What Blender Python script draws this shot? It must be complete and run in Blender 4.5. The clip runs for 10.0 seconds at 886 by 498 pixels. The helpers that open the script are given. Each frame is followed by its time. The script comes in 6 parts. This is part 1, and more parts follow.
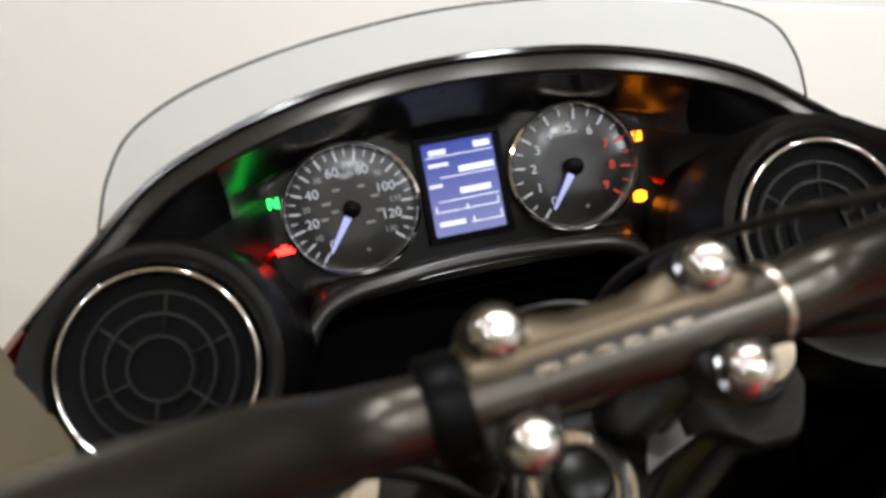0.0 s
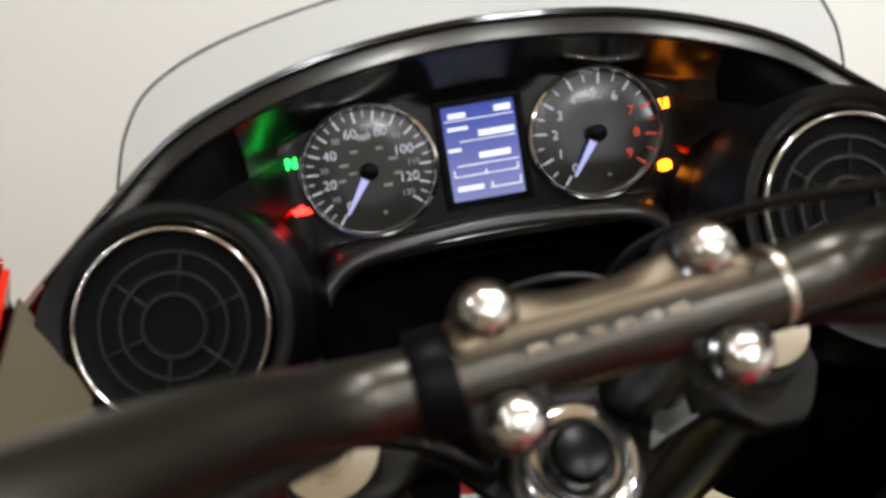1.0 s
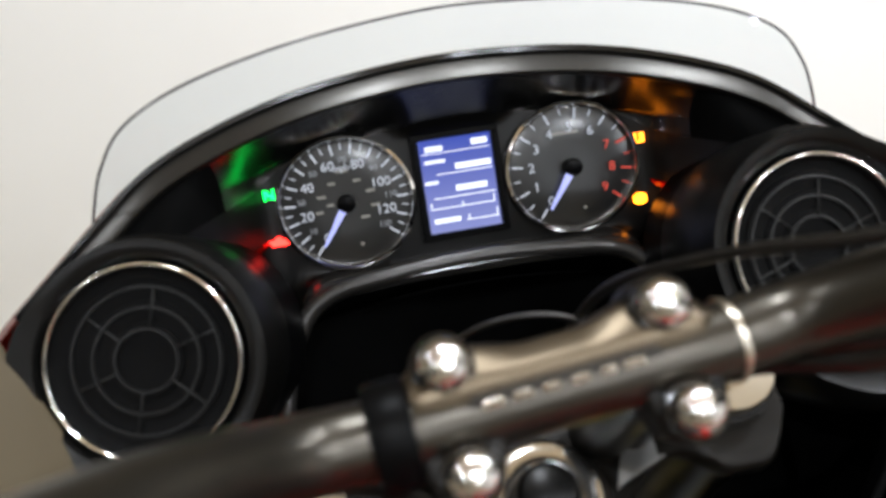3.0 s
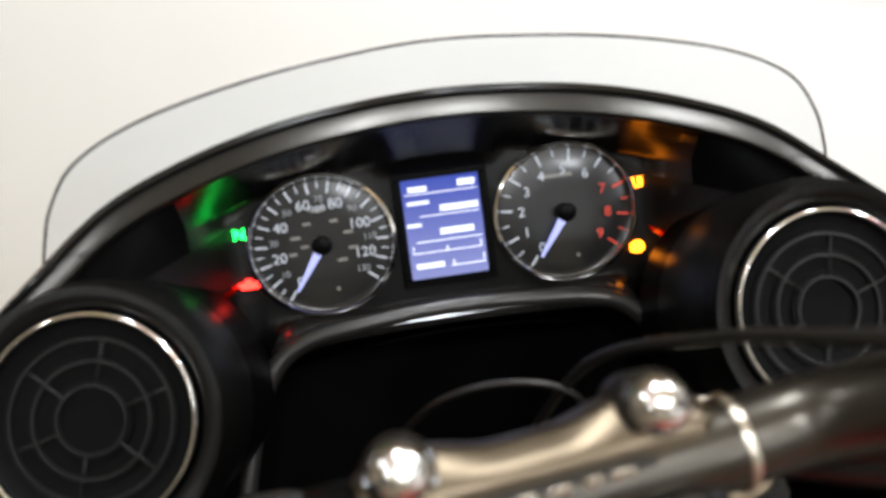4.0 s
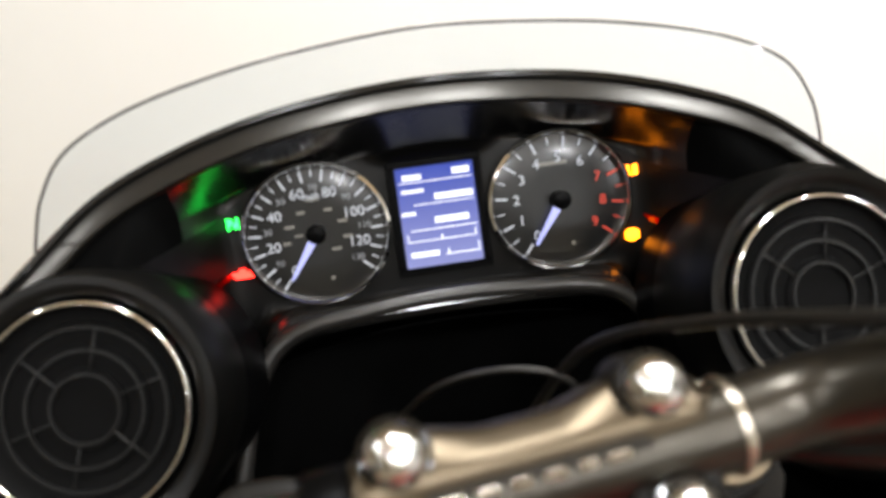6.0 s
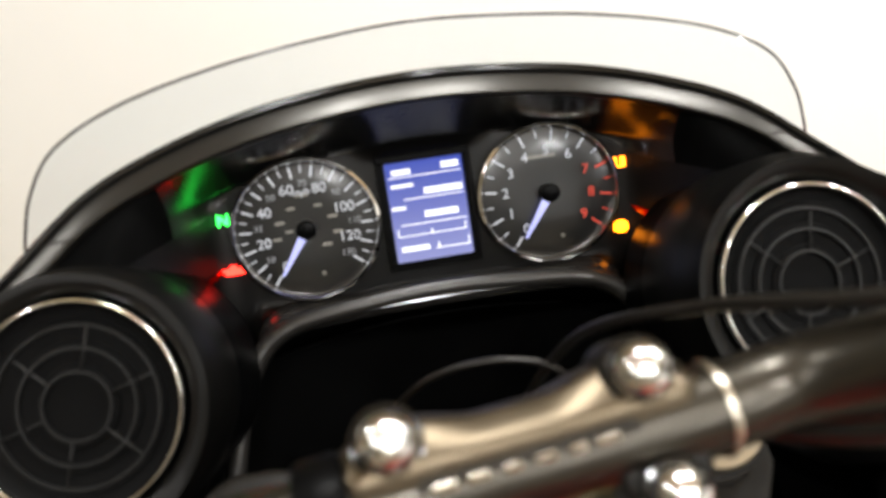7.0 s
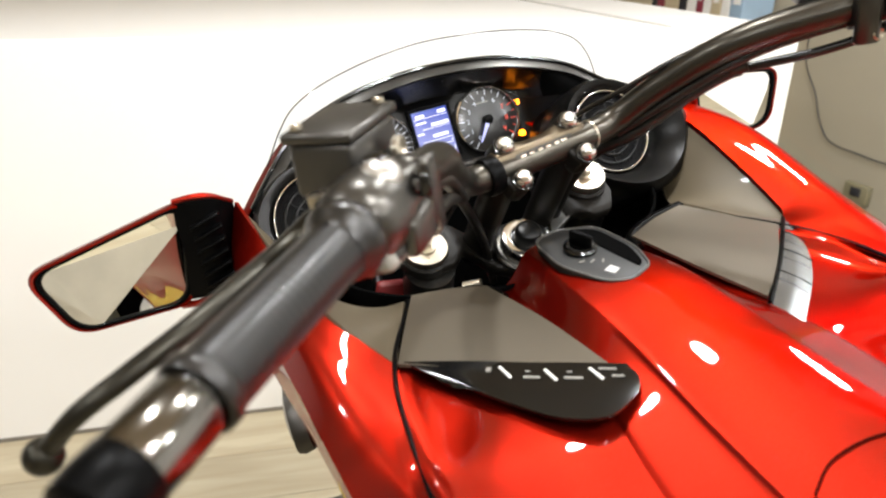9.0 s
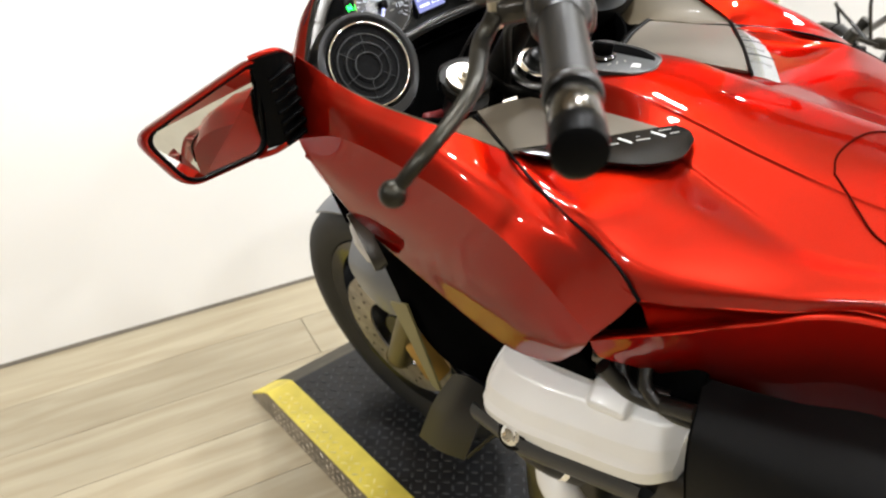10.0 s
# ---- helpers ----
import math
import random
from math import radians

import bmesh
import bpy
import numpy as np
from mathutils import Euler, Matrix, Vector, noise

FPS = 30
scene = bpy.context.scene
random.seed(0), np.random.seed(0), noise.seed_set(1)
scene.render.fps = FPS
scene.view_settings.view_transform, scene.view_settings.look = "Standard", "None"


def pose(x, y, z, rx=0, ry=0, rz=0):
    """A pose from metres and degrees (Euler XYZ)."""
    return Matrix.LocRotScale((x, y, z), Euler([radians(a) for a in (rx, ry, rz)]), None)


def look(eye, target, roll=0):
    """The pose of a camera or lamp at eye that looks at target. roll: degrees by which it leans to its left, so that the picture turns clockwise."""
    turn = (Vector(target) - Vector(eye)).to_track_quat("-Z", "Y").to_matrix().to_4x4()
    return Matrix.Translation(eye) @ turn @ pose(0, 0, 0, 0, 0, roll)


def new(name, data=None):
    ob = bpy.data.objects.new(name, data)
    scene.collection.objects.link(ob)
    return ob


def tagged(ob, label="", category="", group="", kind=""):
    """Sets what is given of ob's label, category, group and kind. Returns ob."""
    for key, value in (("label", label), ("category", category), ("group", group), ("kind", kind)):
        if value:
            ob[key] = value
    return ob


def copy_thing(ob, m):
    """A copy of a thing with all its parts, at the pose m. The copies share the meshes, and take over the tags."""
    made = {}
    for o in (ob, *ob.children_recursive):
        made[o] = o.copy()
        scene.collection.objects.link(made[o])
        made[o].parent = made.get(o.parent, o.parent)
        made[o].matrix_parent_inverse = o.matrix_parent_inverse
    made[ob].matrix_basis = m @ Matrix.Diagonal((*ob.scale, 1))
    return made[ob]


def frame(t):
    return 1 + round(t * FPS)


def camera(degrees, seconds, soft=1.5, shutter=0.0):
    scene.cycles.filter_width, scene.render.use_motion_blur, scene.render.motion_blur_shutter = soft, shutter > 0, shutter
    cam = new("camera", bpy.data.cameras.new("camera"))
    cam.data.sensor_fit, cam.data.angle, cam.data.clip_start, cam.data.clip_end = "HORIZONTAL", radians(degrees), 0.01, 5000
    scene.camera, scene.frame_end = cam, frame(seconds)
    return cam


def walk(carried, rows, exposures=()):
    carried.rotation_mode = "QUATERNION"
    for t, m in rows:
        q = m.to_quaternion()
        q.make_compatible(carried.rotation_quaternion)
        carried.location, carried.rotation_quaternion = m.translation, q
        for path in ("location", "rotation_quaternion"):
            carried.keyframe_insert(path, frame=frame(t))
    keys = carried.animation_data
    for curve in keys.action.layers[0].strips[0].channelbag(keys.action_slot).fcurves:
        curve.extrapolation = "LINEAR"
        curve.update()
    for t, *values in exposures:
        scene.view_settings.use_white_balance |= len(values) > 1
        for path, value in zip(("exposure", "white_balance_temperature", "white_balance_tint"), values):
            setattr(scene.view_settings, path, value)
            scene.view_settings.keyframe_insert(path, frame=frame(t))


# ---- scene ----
cam = camera(62.1, 10.0, soft=2.2)
cam.data.dof.use_dof, cam.data.dof.focus_distance, cam.data.dof.aperture_fstop = True, 0.92, 6.8
# The motorcycle leans on its stand; its own frame B carries the machine.
B = pose(0, 0, 0, 0, -9, 0)
PATH = [
    (0, (-0.2907, -0.4482, 1.3305), (0.0840, 1.2877, 0.4102), 2.3),
    (0.5, (-0.2771, -0.4460, 1.3343), (0.0835, 1.2761, 0.3833), 2.68),
    (1, (-0.2753, -0.4453, 1.3359), (-0.0097, 1.2475, 0.3044), 2.44),
    (1.5, (-0.2721, -0.4526, 1.3436), (-0.0282, 1.2557, 0.3326), 1.2),
    (2, (-0.2682, -0.4542, 1.3448), (0.0052, 1.2424, 0.3215), 1.97),
    (2.5, (-0.2672, -0.4537, 1.3455), (0.0201, 1.2385, 0.3188), 2.59),
    (3, (-0.2640, -0.4421, 1.3500), (0.0206, 1.2634, 0.3449), 3.11),
    (3.2, (-0.2577, -0.4224, 1.3570), (0.0316, 1.3069, 0.3949), 4.54),
    (4.5, (-0.2479, -0.4034, 1.3486), (0.0394, 1.3192, 0.3737), 4.5),
    (5, (-0.2488, -0.4030, 1.3482), (0.0460, 1.3186, 0.3740), 4.65),
    (5.5, (-0.2481, -0.4042, 1.3483), (0.0499, 1.3130, 0.3672), 4.55),
    (7, (-0.2478, -0.4084, 1.3467), (0.0766, 1.3013, 0.3608), 4.15),
    (7.2, (-0.2473, -0.4157, 1.3442), (0.1458, 1.2794, 0.3582), 4.02),
    (7.5, (-0.2497, -0.4245, 1.3373), (0.2833, 1.1975, 0.2954), 4.0),
    (8, (-0.2840, -0.4560, 1.3375), (0.3677, 1.1407, 0.3248), 4.55),
    (8.2, (-0.3146, -0.5093, 1.3505), (0.3791, 1.0984, 0.3841), 3.76),
    (8.3, (-0.3370, -0.5488, 1.3594), (0.3780, 1.0712, 0.4297), 3.12),
    (8.5, (-0.3960, -0.6488, 1.3790), (0.3715, 0.9970, 0.5412), 4.29),
    (8.7, (-0.4658, -0.7443, 1.3824), (0.3052, 0.9238, 0.5926), 3.24),
    (8.8, (-0.5044, -0.7829, 1.3807), (0.2774, 0.8868, 0.6055), 2.83),
    (9, (-0.5766, -0.8345, 1.3899), (0.2270, 0.8053, 0.5744), 0.96),
    (9.2, (-0.6480, -0.8431, 1.3952), (0.2377, 0.7395, 0.5518), 0.44),
    (9.4, (-0.7235, -0.8458, 1.3903), (0.2710, 0.6480, 0.5075), -0.73),
    (9.5, (-0.7614, -0.8456, 1.3902), (0.2615, 0.6059, 0.4698), -2.33),
    (9.7, (-0.8138, -0.8400, 1.3852), (0.2645, 0.5421, 0.4221), -1.76),
    (10, (-0.8794, -0.8476, 1.3759), (0.2232, 0.4459, 0.3218), -1.04),
]
walk(cam, [(t, look(e, g, r)) for t, e, g, r in PATH], exposures=[(0.0, -0.57, 6500, 10), (1.0, -0.60, 6500, 10), (2.5, -0.50, 6300, 10), (3.2, -0.38, 6200, 10), (4.5, -0.28, 6500, 10), (7.0, -0.22, 6800, 10), (7.6, -0.20, 7400, 10), (8.1, -0.13, 7300, 10), (8.6, -0.05, 6900, 10), (10.0, 0.06, 6450, 10)])

# ---- light: an indoor showroom under rows of lamps, their hanging form assumed ----
world = bpy.data.worlds.new("world")
scene.world = world
world.use_nodes = True
world.node_tree.nodes["Background"].inputs[0].default_value = (0.9, 0.95, 1.0, 1)
world.node_tree.nodes["Background"].inputs[1].default_value = 0.02
ROOM_H, LAMP_Z = 3.6, 2.72
SPOTS = [(x, y) for x in (-2.3, -0.4, 0.55, 1.5) for y in (-2.9, -1.35, 0.25)]
for sx, sy in SPOTS:
    la = bpy.data.lights.new("pendant_light", "AREA")
    la.shape, la.size, la.energy, la.color = "DISK", 0.13, 23.0, (0.95, 0.975, 1.0)
    lo = new("pendant_light", la)
    lo.matrix_world = pose(sx, sy, LAMP_Z - 0.045)
    # Added all-round fill that brightens the ceiling; no such uplight is known.
    lb = bpy.data.lights.new("pendant_fill", "POINT")
    lb.shadow_soft_size, lb.energy, lb.color = 0.055, 10.0, (0.95, 0.975, 1.0)
    lo = new("pendant_fill", lb)
    lo.matrix_world = pose(sx, sy, LAMP_Z)


# ---- materials ----
def mat(name, color, rough=0.5, metal=0.0, coat=0.0, spec=0.5, bump=0.0, bscale=300.0, var=0.0, vscale=6.0, emit=None, estr=0.0, rvar=0.0, aniso=0.0):
    m = bpy.data.materials.new(name)
    m.use_nodes = True
    nt = m.node_tree
    b = nt.nodes["Principled BSDF"]
    b.inputs["Base Color"].default_value = (*color, 1)
    b.inputs["Roughness"].default_value = rough
    b.inputs["Metallic"].default_value = metal
    b.inputs["Coat Weight"].default_value = coat
    b.inputs["Coat Roughness"].default_value = 0.04
    b.inputs["Specular IOR Level"].default_value = spec
    tc = nt.nodes.new("ShaderNodeTexCoord")
    if var or rvar:
        n1 = nt.nodes.new("ShaderNodeTexNoise")
        n1.inputs["Scale"].default_value, n1.inputs["Detail"].default_value = vscale, 6.0
        nt.links.new(tc.outputs["Object"], n1.inputs["Vector"])
        if var:
            r = nt.nodes.new("ShaderNodeValToRGB")
            lo_c, hi_c = [max(0, c * (1 - var)) for c in color], [min(1, c * (1 + var)) for c in color]
            r.color_ramp.elements[0].position, r.color_ramp.elements[1].position = 0.3, 0.7
            r.color_ramp.elements[0].color, r.color_ramp.elements[1].color = (*lo_c, 1), (*hi_c, 1)
            nt.links.new(n1.outputs["Fac"], r.inputs["Fac"])
            nt.links.new(r.outputs["Color"], b.inputs["Base Color"])
        if rvar:
            mr = nt.nodes.new("ShaderNodeMapRange")
            mr.inputs["To Min"].default_value, mr.inputs["To Max"].default_value = max(0.02, rough - rvar), rough + rvar
            nt.links.new(n1.outputs["Fac"], mr.inputs["Value"])
            nt.links.new(mr.outputs["Result"], b.inputs["Roughness"])
    if bump:
        n2 = nt.nodes.new("ShaderNodeTexNoise")
        n2.inputs["Scale"].default_value, n2.inputs["Detail"].default_value = bscale, 3.0
        nt.links.new(tc.outputs["Object"], n2.inputs["Vector"])
        bp = nt.nodes.new("ShaderNodeBump")
        bp.inputs["Strength"].default_value, bp.inputs["Distance"].default_value = bump, 0.001
        nt.links.new(n2.outputs["Fac"], bp.inputs["Height"])
        nt.links.new(bp.outputs["Normal"], b.inputs["Normal"])
    if emit:
        b.inputs["Emission Color"].default_value = (*emit, 1)
        b.inputs["Emission Strength"].default_value = estr
    return m


RED = mat("candy_red_paint", (0.315, 0.0105, 0.0042), 0.42, 1.0, 0.7, bump=0.02, bscale=2500, var=0.06, vscale=900)
RED.node_tree.nodes["Principled BSDF"].inputs["Coat Roughness"].default_value = 0.022
RED.node_tree.nodes["Principled BSDF"].inputs["Specular Tint"].default_value = (0.42, 0.03, 0.015, 1)
BLACK = mat("black_plastic", (0.0014, 0.0014, 0.0015), 0.36, spec=0.05, bump=0.12, bscale=900, rvar=0.06, vscale=14)
HOODG = mat("satin_hood_plastic", (0.003, 0.003, 0.003), 0.26, spec=0.5, rvar=0.04, vscale=30, bump=0.03, bscale=900)
BLACKGLOSS = mat("gloss_black_plastic", (0.003, 0.003, 0.003), 0.14, spec=0.4, rvar=0.03)
# Sheenless black, also for the added sheets that keep the cavity dark.
CAVITY = mat("matt_black_no_sheen", (0.0025, 0.0025, 0.0025), 0.85, spec=0.0, var=0.3)
TAUPE = mat("satin_gunmetal_paint", (0.084, 0.069, 0.048), 0.45, 0.5, 0.22, bump=0.012, bscale=1800, rvar=0.04, vscale=9)
TAUPE.node_tree.nodes["Principled BSDF"].inputs["Coat Roughness"].default_value = 0.36
BAR = mat("black_painted_steel", (0.064, 0.059, 0.050), 0.31, 0.95, rvar=0.05, vscale=40, bump=0.03, bscale=500)
PANELT = mat("satin_brown_panel", (0.082, 0.064, 0.037), 0.55, 0.1, 0.05, bump=0.012, bscale=1800, rvar=0.04, vscale=9)
CLAMPM = mat("anodised_clamp_alloy", (0.105, 0.084, 0.058), 0.36, 1.0, rvar=0.05, vscale=60, bump=0.05, bscale=900)
GRIPR = mat("polished_grip_rubber", (0.006, 0.0058, 0.0054), 0.36, spec=0.36, coat=0.08, bump=0.15, bscale=900, rvar=0.08, vscale=25)
CAST = mat("dark_cast_aluminium", (0.058, 0.055, 0.050), 0.30, 0.9, bump=0.10, bscale=700, rvar=0.05)
YOKE = mat("satin_black_casting", (0.0065, 0.0056, 0.0044), 0.45, spec=0.16, bump=0.08, bscale=700)
CHROME = mat("chrome", (0.88, 0.87, 0.85), 0.08, 1.0, rvar=0.03, vscale=60)
SILVER = mat("silver_painted_cover", (0.80, 0.785, 0.75), 0.40, 0.15, 0.2, bump=0.05, bscale=900, var=0.05)
DOME = mat("bright_polished_cap", (0.66, 0.65, 0.63), 0.13, 1.0)
ALU = mat("machined_aluminium", (0.52, 0.48, 0.40), 0.30, 1.0, bump=0.05, bscale=600, rvar=0.08, vscale=40)
RUBBER = mat("black_rubber", (0.006, 0.0052, 0.0042), 0.32, spec=0.5, bump=0.2, bscale=900, rvar=0.08, vscale=25)
TYRE = mat("tyre_rubber", (0.010, 0.010, 0.010), 0.65, bump=0.25, bscale=300, var=0.25, vscale=20)
OLIVE = mat("olive_duct_trim", (0.20, 0.175, 0.075), 0.4, 0.5, var=0.1)
BRONZE = mat("bronze_fork_finish", (0.15, 0.125, 0.06), 0.35, 0.8, rvar=0.08)
FENDER = mat("grey_fender_paint", (0.10, 0.108, 0.122), 0.4, 0.3, 0.4, var=0.05)
MIRROR = mat("mirror_glass", (0.92, 0.93, 0.92), 0.01, 1.0)
WALLW = mat("white_painted_wall", (0.83, 0.82, 0.80), 0.6, bump=0.05, bscale=250, var=0.02, vscale=1.5)
CREAM = mat("cream_painted_wall", (0.52, 0.48, 0.39), 0.6, bump=0.05, bscale=120, var=0.12, vscale=3)
BEIGE = mat("beige_painted_wall", (0.36, 0.325, 0.25), 0.65, bump=0.06, bscale=220, var=0.04, vscale=1.2)
CEIL = mat("tan_ceiling_paint", (0.80, 0.64, 0.44), 0.8, var=0.05)
YELLOW = mat("yellow_lift_paint", (0.68, 0.56, 0.085), 0.42, bump=0.1, bscale=400, var=0.16, vscale=14, rvar=0.1)
LIFTBLK = mat("black_lift_plate", (0.016, 0.0165, 0.018), 0.38, 0.3, bump=0.15, bscale=500, var=0.35, vscale=18, rvar=0.1)
STEEL = mat("worn_bare_steel", (0.33, 0.30, 0.26), 0.45, 0.8, var=0.3, vscale=30, bump=0.1, bscale=300)
PALEBOX = mat("pale_cardboard", (0.55, 0.47, 0.33), 0.7, var=0.1, vscale=12)


def glow(name, color, strength, base=(0.02, 0.02, 0.02), rough=0.4):
    return mat(name, base, rough, emit=color, estr=strength)


# ---- mesh builders ----
def link(name, bm, material, parent=None, label="", smooth=True, mods=()):
    me = bpy.data.meshes.new(name)
    bmesh.ops.recalc_face_normals(bm, faces=bm.faces)
    bm.to_mesh(me)
    bm.free()
    if smooth:
        for p in me.polygons:
            p.use_smooth = True
        me.set_sharp_from_angle(angle=math.radians(50))
    if material:
        me.materials.append(material)
    ob = new(name, me)
    if parent:
        ob.parent = parent
    if label:
        ob["label"] = label
    return ob


def part(name, bm, material, parent, label="", smooth=True):
    return link(name, bm, material, parent, label, smooth)


def crom(pts, n):
    """n points along a Catmull-Rom curve through pts."""
    P = [Vector(p) for p in pts]
    if len(P) == 2:
        return [P[0].lerp(P[1], i / (n - 1)) for i in range(n)]
    P = [P[0] * 2 - P[1]] + P + [P[-1] * 2 - P[-2]]
    out, m = [], len(P) - 3
    for i in range(n):
        s = i / (n - 1) * m
        k = min(int(s), m - 1)
        t = s - k
        a, b, c, d = P[k:k + 4]
        out.append(0.5 * (2 * b + (c - a) * t + (2 * a - 5 * b + 4 * c - d) * t * t + (3 * b - a - 3 * c + d) * t ** 3))
    return out


def grid(rows, thick=0.0, wrap=False):
    """A sheet through rows of points, given a thickness along its normals."""
    bm = bmesh.new()
    V = [[bm.verts.new(p) for p in r] for r in rows]
    for i in range(len(V) - 1):
        for j in range(len(V[0]) - (0 if wrap else 1)):
            k = (j + 1) % len(V[0])
            bm.faces.new((V[i][j], V[i][k], V[i + 1][k], V[i + 1][j]))
    if thick:
        bmesh.ops.recalc_face_normals(bm, faces=bm.faces)
        bmesh.ops.solidify(bm, geom=bm.faces[:], thickness=thick)
    return bm


def loft(sections, nu, nv, thick=0.0, sharp=None):
    """Smooth sheet through sections, each a few points; sharp: index of a point that stays a crease."""
    S = []
    for s in sections:
        if sharp:
            h = max(2, round(nv * sharp / (len(s) - 1)))
            S.append(crom(s[:sharp + 1], h)[:-1] + crom(s[sharp:], nv - h + 1))
        else:
            S.append(crom(s, nv))
    rows = list(zip(*[crom(c, nu) for c in zip(*S)]))
    return grid(rows, thick)


def tube(pts, radius, n=40, seg=16, raw=False, bm=None, caps=True):
    """A round bar along a curve; radius may be a function of 0..1."""
    C = [Vector(p) for p in pts] if raw else crom(pts, n)
    bm = bm or bmesh.new()
    rings, up = [], Vector((0.13, 0.21, 0.97))
    for i, c in enumerate(C):
        d = (C[min(i + 1, len(C) - 1)] - C[max(i - 1, 0)]).normalized()
        a = (up - d * up.dot(d)).normalized()
        up = a
        b = d.cross(a)
        r = radius(i / (len(C) - 1)) if callable(radius) else radius
        rings.append([bm.verts.new(c + (a * math.cos(2 * math.pi * k / seg) + b * math.sin(2 * math.pi * k / seg)) * r) for k in range(seg)])
    for r0, r1 in zip(rings[:-1], rings[1:]):
        for k in range(seg):
            bm.faces.new((r0[k], r0[(k + 1) % seg], r1[(k + 1) % seg], r1[k]))
    if caps:
        bm.faces.new(rings[0][::-1])
        bm.faces.new(rings[-1])
    return bm


def basis(origin, axis, toward=(0, 0, 1)):
    """A matrix at origin whose z runs along axis and whose y leans toward the given way."""
    z = Vector(axis).normalized()
    y = Vector(toward) - z * Vector(toward).dot(z)
    y.normalize()
    x = y.cross(z)
    return Matrix.Translation(origin) @ Matrix((x, y, z)).transposed().to_4x4()


def lathe(profile, m, seg=48, bm=None):
    """profile: (radius, height) pairs, turned about the z of m."""
    bm = bm or bmesh.new()
    rings = []
    for r, h in profile:
        if r < 1e-6:
            rings.append([bm.verts.new(m @ Vector((0, 0, h)))])
        else:
            rings.append([bm.verts.new(m @ Vector((r * math.cos(2 * math.pi * k / seg), r * math.sin(2 * math.pi * k / seg), h))) for k in range(seg)])
    for a, b in zip(rings[:-1], rings[1:]):
        for k in range(seg):
            q = (k + 1) % seg
            if len(a) == 1 and len(b) == 1:
                continue
            if len(a) == 1:
                bm.faces.new((a[0], b[k], b[q]))
            elif len(b) == 1:
                bm.faces.new((a[k], a[q], b[0]))
            else:
                bm.faces.new((a[k], a[q], b[q], b[k]))
    return bm


def block(size, m, bevel=0.002, seg=2, bm=None, taper=1.0):
    """A box of the given size centred on m, its edges rounded; taper: scale of its top."""
    b2 = bmesh.new()
    bmesh.ops.create_cube(b2, size=1.0)
    for v in b2.verts:
        k = taper if v.co.z > 0 else 1.0
        v.co = Vector((v.co.x * size[0] * k, v.co.y * size[1] * k, v.co.z * size[2]))
    if bevel:
        bmesh.ops.bevel(b2, geom=b2.edges[:] + b2.verts[:], offset=bevel, segments=seg, profile=0.5, affect="EDGES")
    bmesh.ops.transform(b2, matrix=m, verts=b2.verts)
    if bm is None:
        return b2
    me = bpy.data.meshes.new("join")
    b2.to_mesh(me)
    b2.free()
    bm.from_mesh(me)
    bpy.data.meshes.remove(me)
    return bm


def plate(outline, thick, m, bevel=0.0):
    """A flat plate of the given 2D outline, its top at z = thick."""
    bm = bmesh.new()
    low = [bm.verts.new((x, y, 0)) for x, y in outline]
    f = bm.faces.new(low)
    ext = bmesh.ops.extrude_face_region(bm, geom=[f])
    top = [v for v in ext["geom"] if isinstance(v, bmesh.types.BMVert)]
    for v in top:
        v.co.z += thick
    if bevel:
        edges = [e for e in bm.edges if all(v in top for v in e.verts)]
        bmesh.ops.bevel(bm, geom=edges, offset=bevel, segments=3, profile=0.5, affect="EDGES")
    bmesh.ops.transform(bm, matrix=m, verts=bm.verts)
    return bm


def round_rect(w, h, r, n=6, cx=0.0, cy=0.0):
    out = []
    for sx, sy, a0 in ((1, 1, 0), (-1, 1, 90), (-1, -1, 180), (1, -1, 270)):
        for k in range(n + 1):
            a = radians(a0 + 90 * k / n)
            out.append((cx + sx * (w / 2 - r) + r * math.cos(a), cy + sy * (h / 2 - r) + r * math.sin(a)))
    return out


def text_mesh(s, size, m, thick=0.0003):
    """The letters of s as a mesh, centred on m."""
    cu = bpy.data.curves.new("letters", "FONT")
    cu.body, cu.size, cu.align_x, cu.align_y, cu.extrude = s, size, "CENTER", "CENTER", thick
    ob = bpy.data.objects.new("letters", cu)
    scene.collection.objects.link(ob)
    me = bpy.data.meshes.new_from_object(ob.evaluated_get(bpy.context.evaluated_depsgraph_get()))
    bpy.data.objects.remove(ob)
    bpy.data.curves.remove(cu)
    bm = bmesh.new()
    bm.from_mesh(me)
    bpy.data.meshes.remove(me)
    bmesh.ops.transform(bm, matrix=m, verts=bm.verts)
    return bm


def add(bm, other):
    me = bpy.data.meshes.new("join")
    other.to_mesh(me)
    other.free()
    bm.from_mesh(me)
    bpy.data.meshes.remove(me)
    return bm


def mirror_x(pts):
    return [(-p[0], *p[1:]) for p in pts]

# ---- the room ----
WD = Vector((1.07, -0.25, 0)).normalized()          # along the half wall
WN = Vector((-WD.y, WD.x, 0)) * -1                   # towards the machine
W0 = Vector((-0.94, 1.24, 0))


def wall_block(name, p0, p1, depth, z0, z1, material, bevel=0.0):
    """An upright slab from p0 to p1 whose front face is that line; depth goes away from the machine."""
    a, b = Vector((*p0, 0)), Vector((*p1, 0))
    d = (b - a).normalized()
    n = Vector((-d.y, d.x, 0))
    m = Matrix((d, n, Vector((0, 0, 1)))).transposed().to_4x4()
    m.translation = (a + b) / 2 + n * depth / 2 + Vector((0, 0, (z0 + z1) / 2))
    ob = link(name, block(((b - a).length, abs(depth), z1 - z0), m, bevel, 2), material, smooth=False)
    return tagged(ob, kind="structure")


def along(s, off=0.0):
    p = W0 + WD * s - WN * off
    return (p.x, p.y)


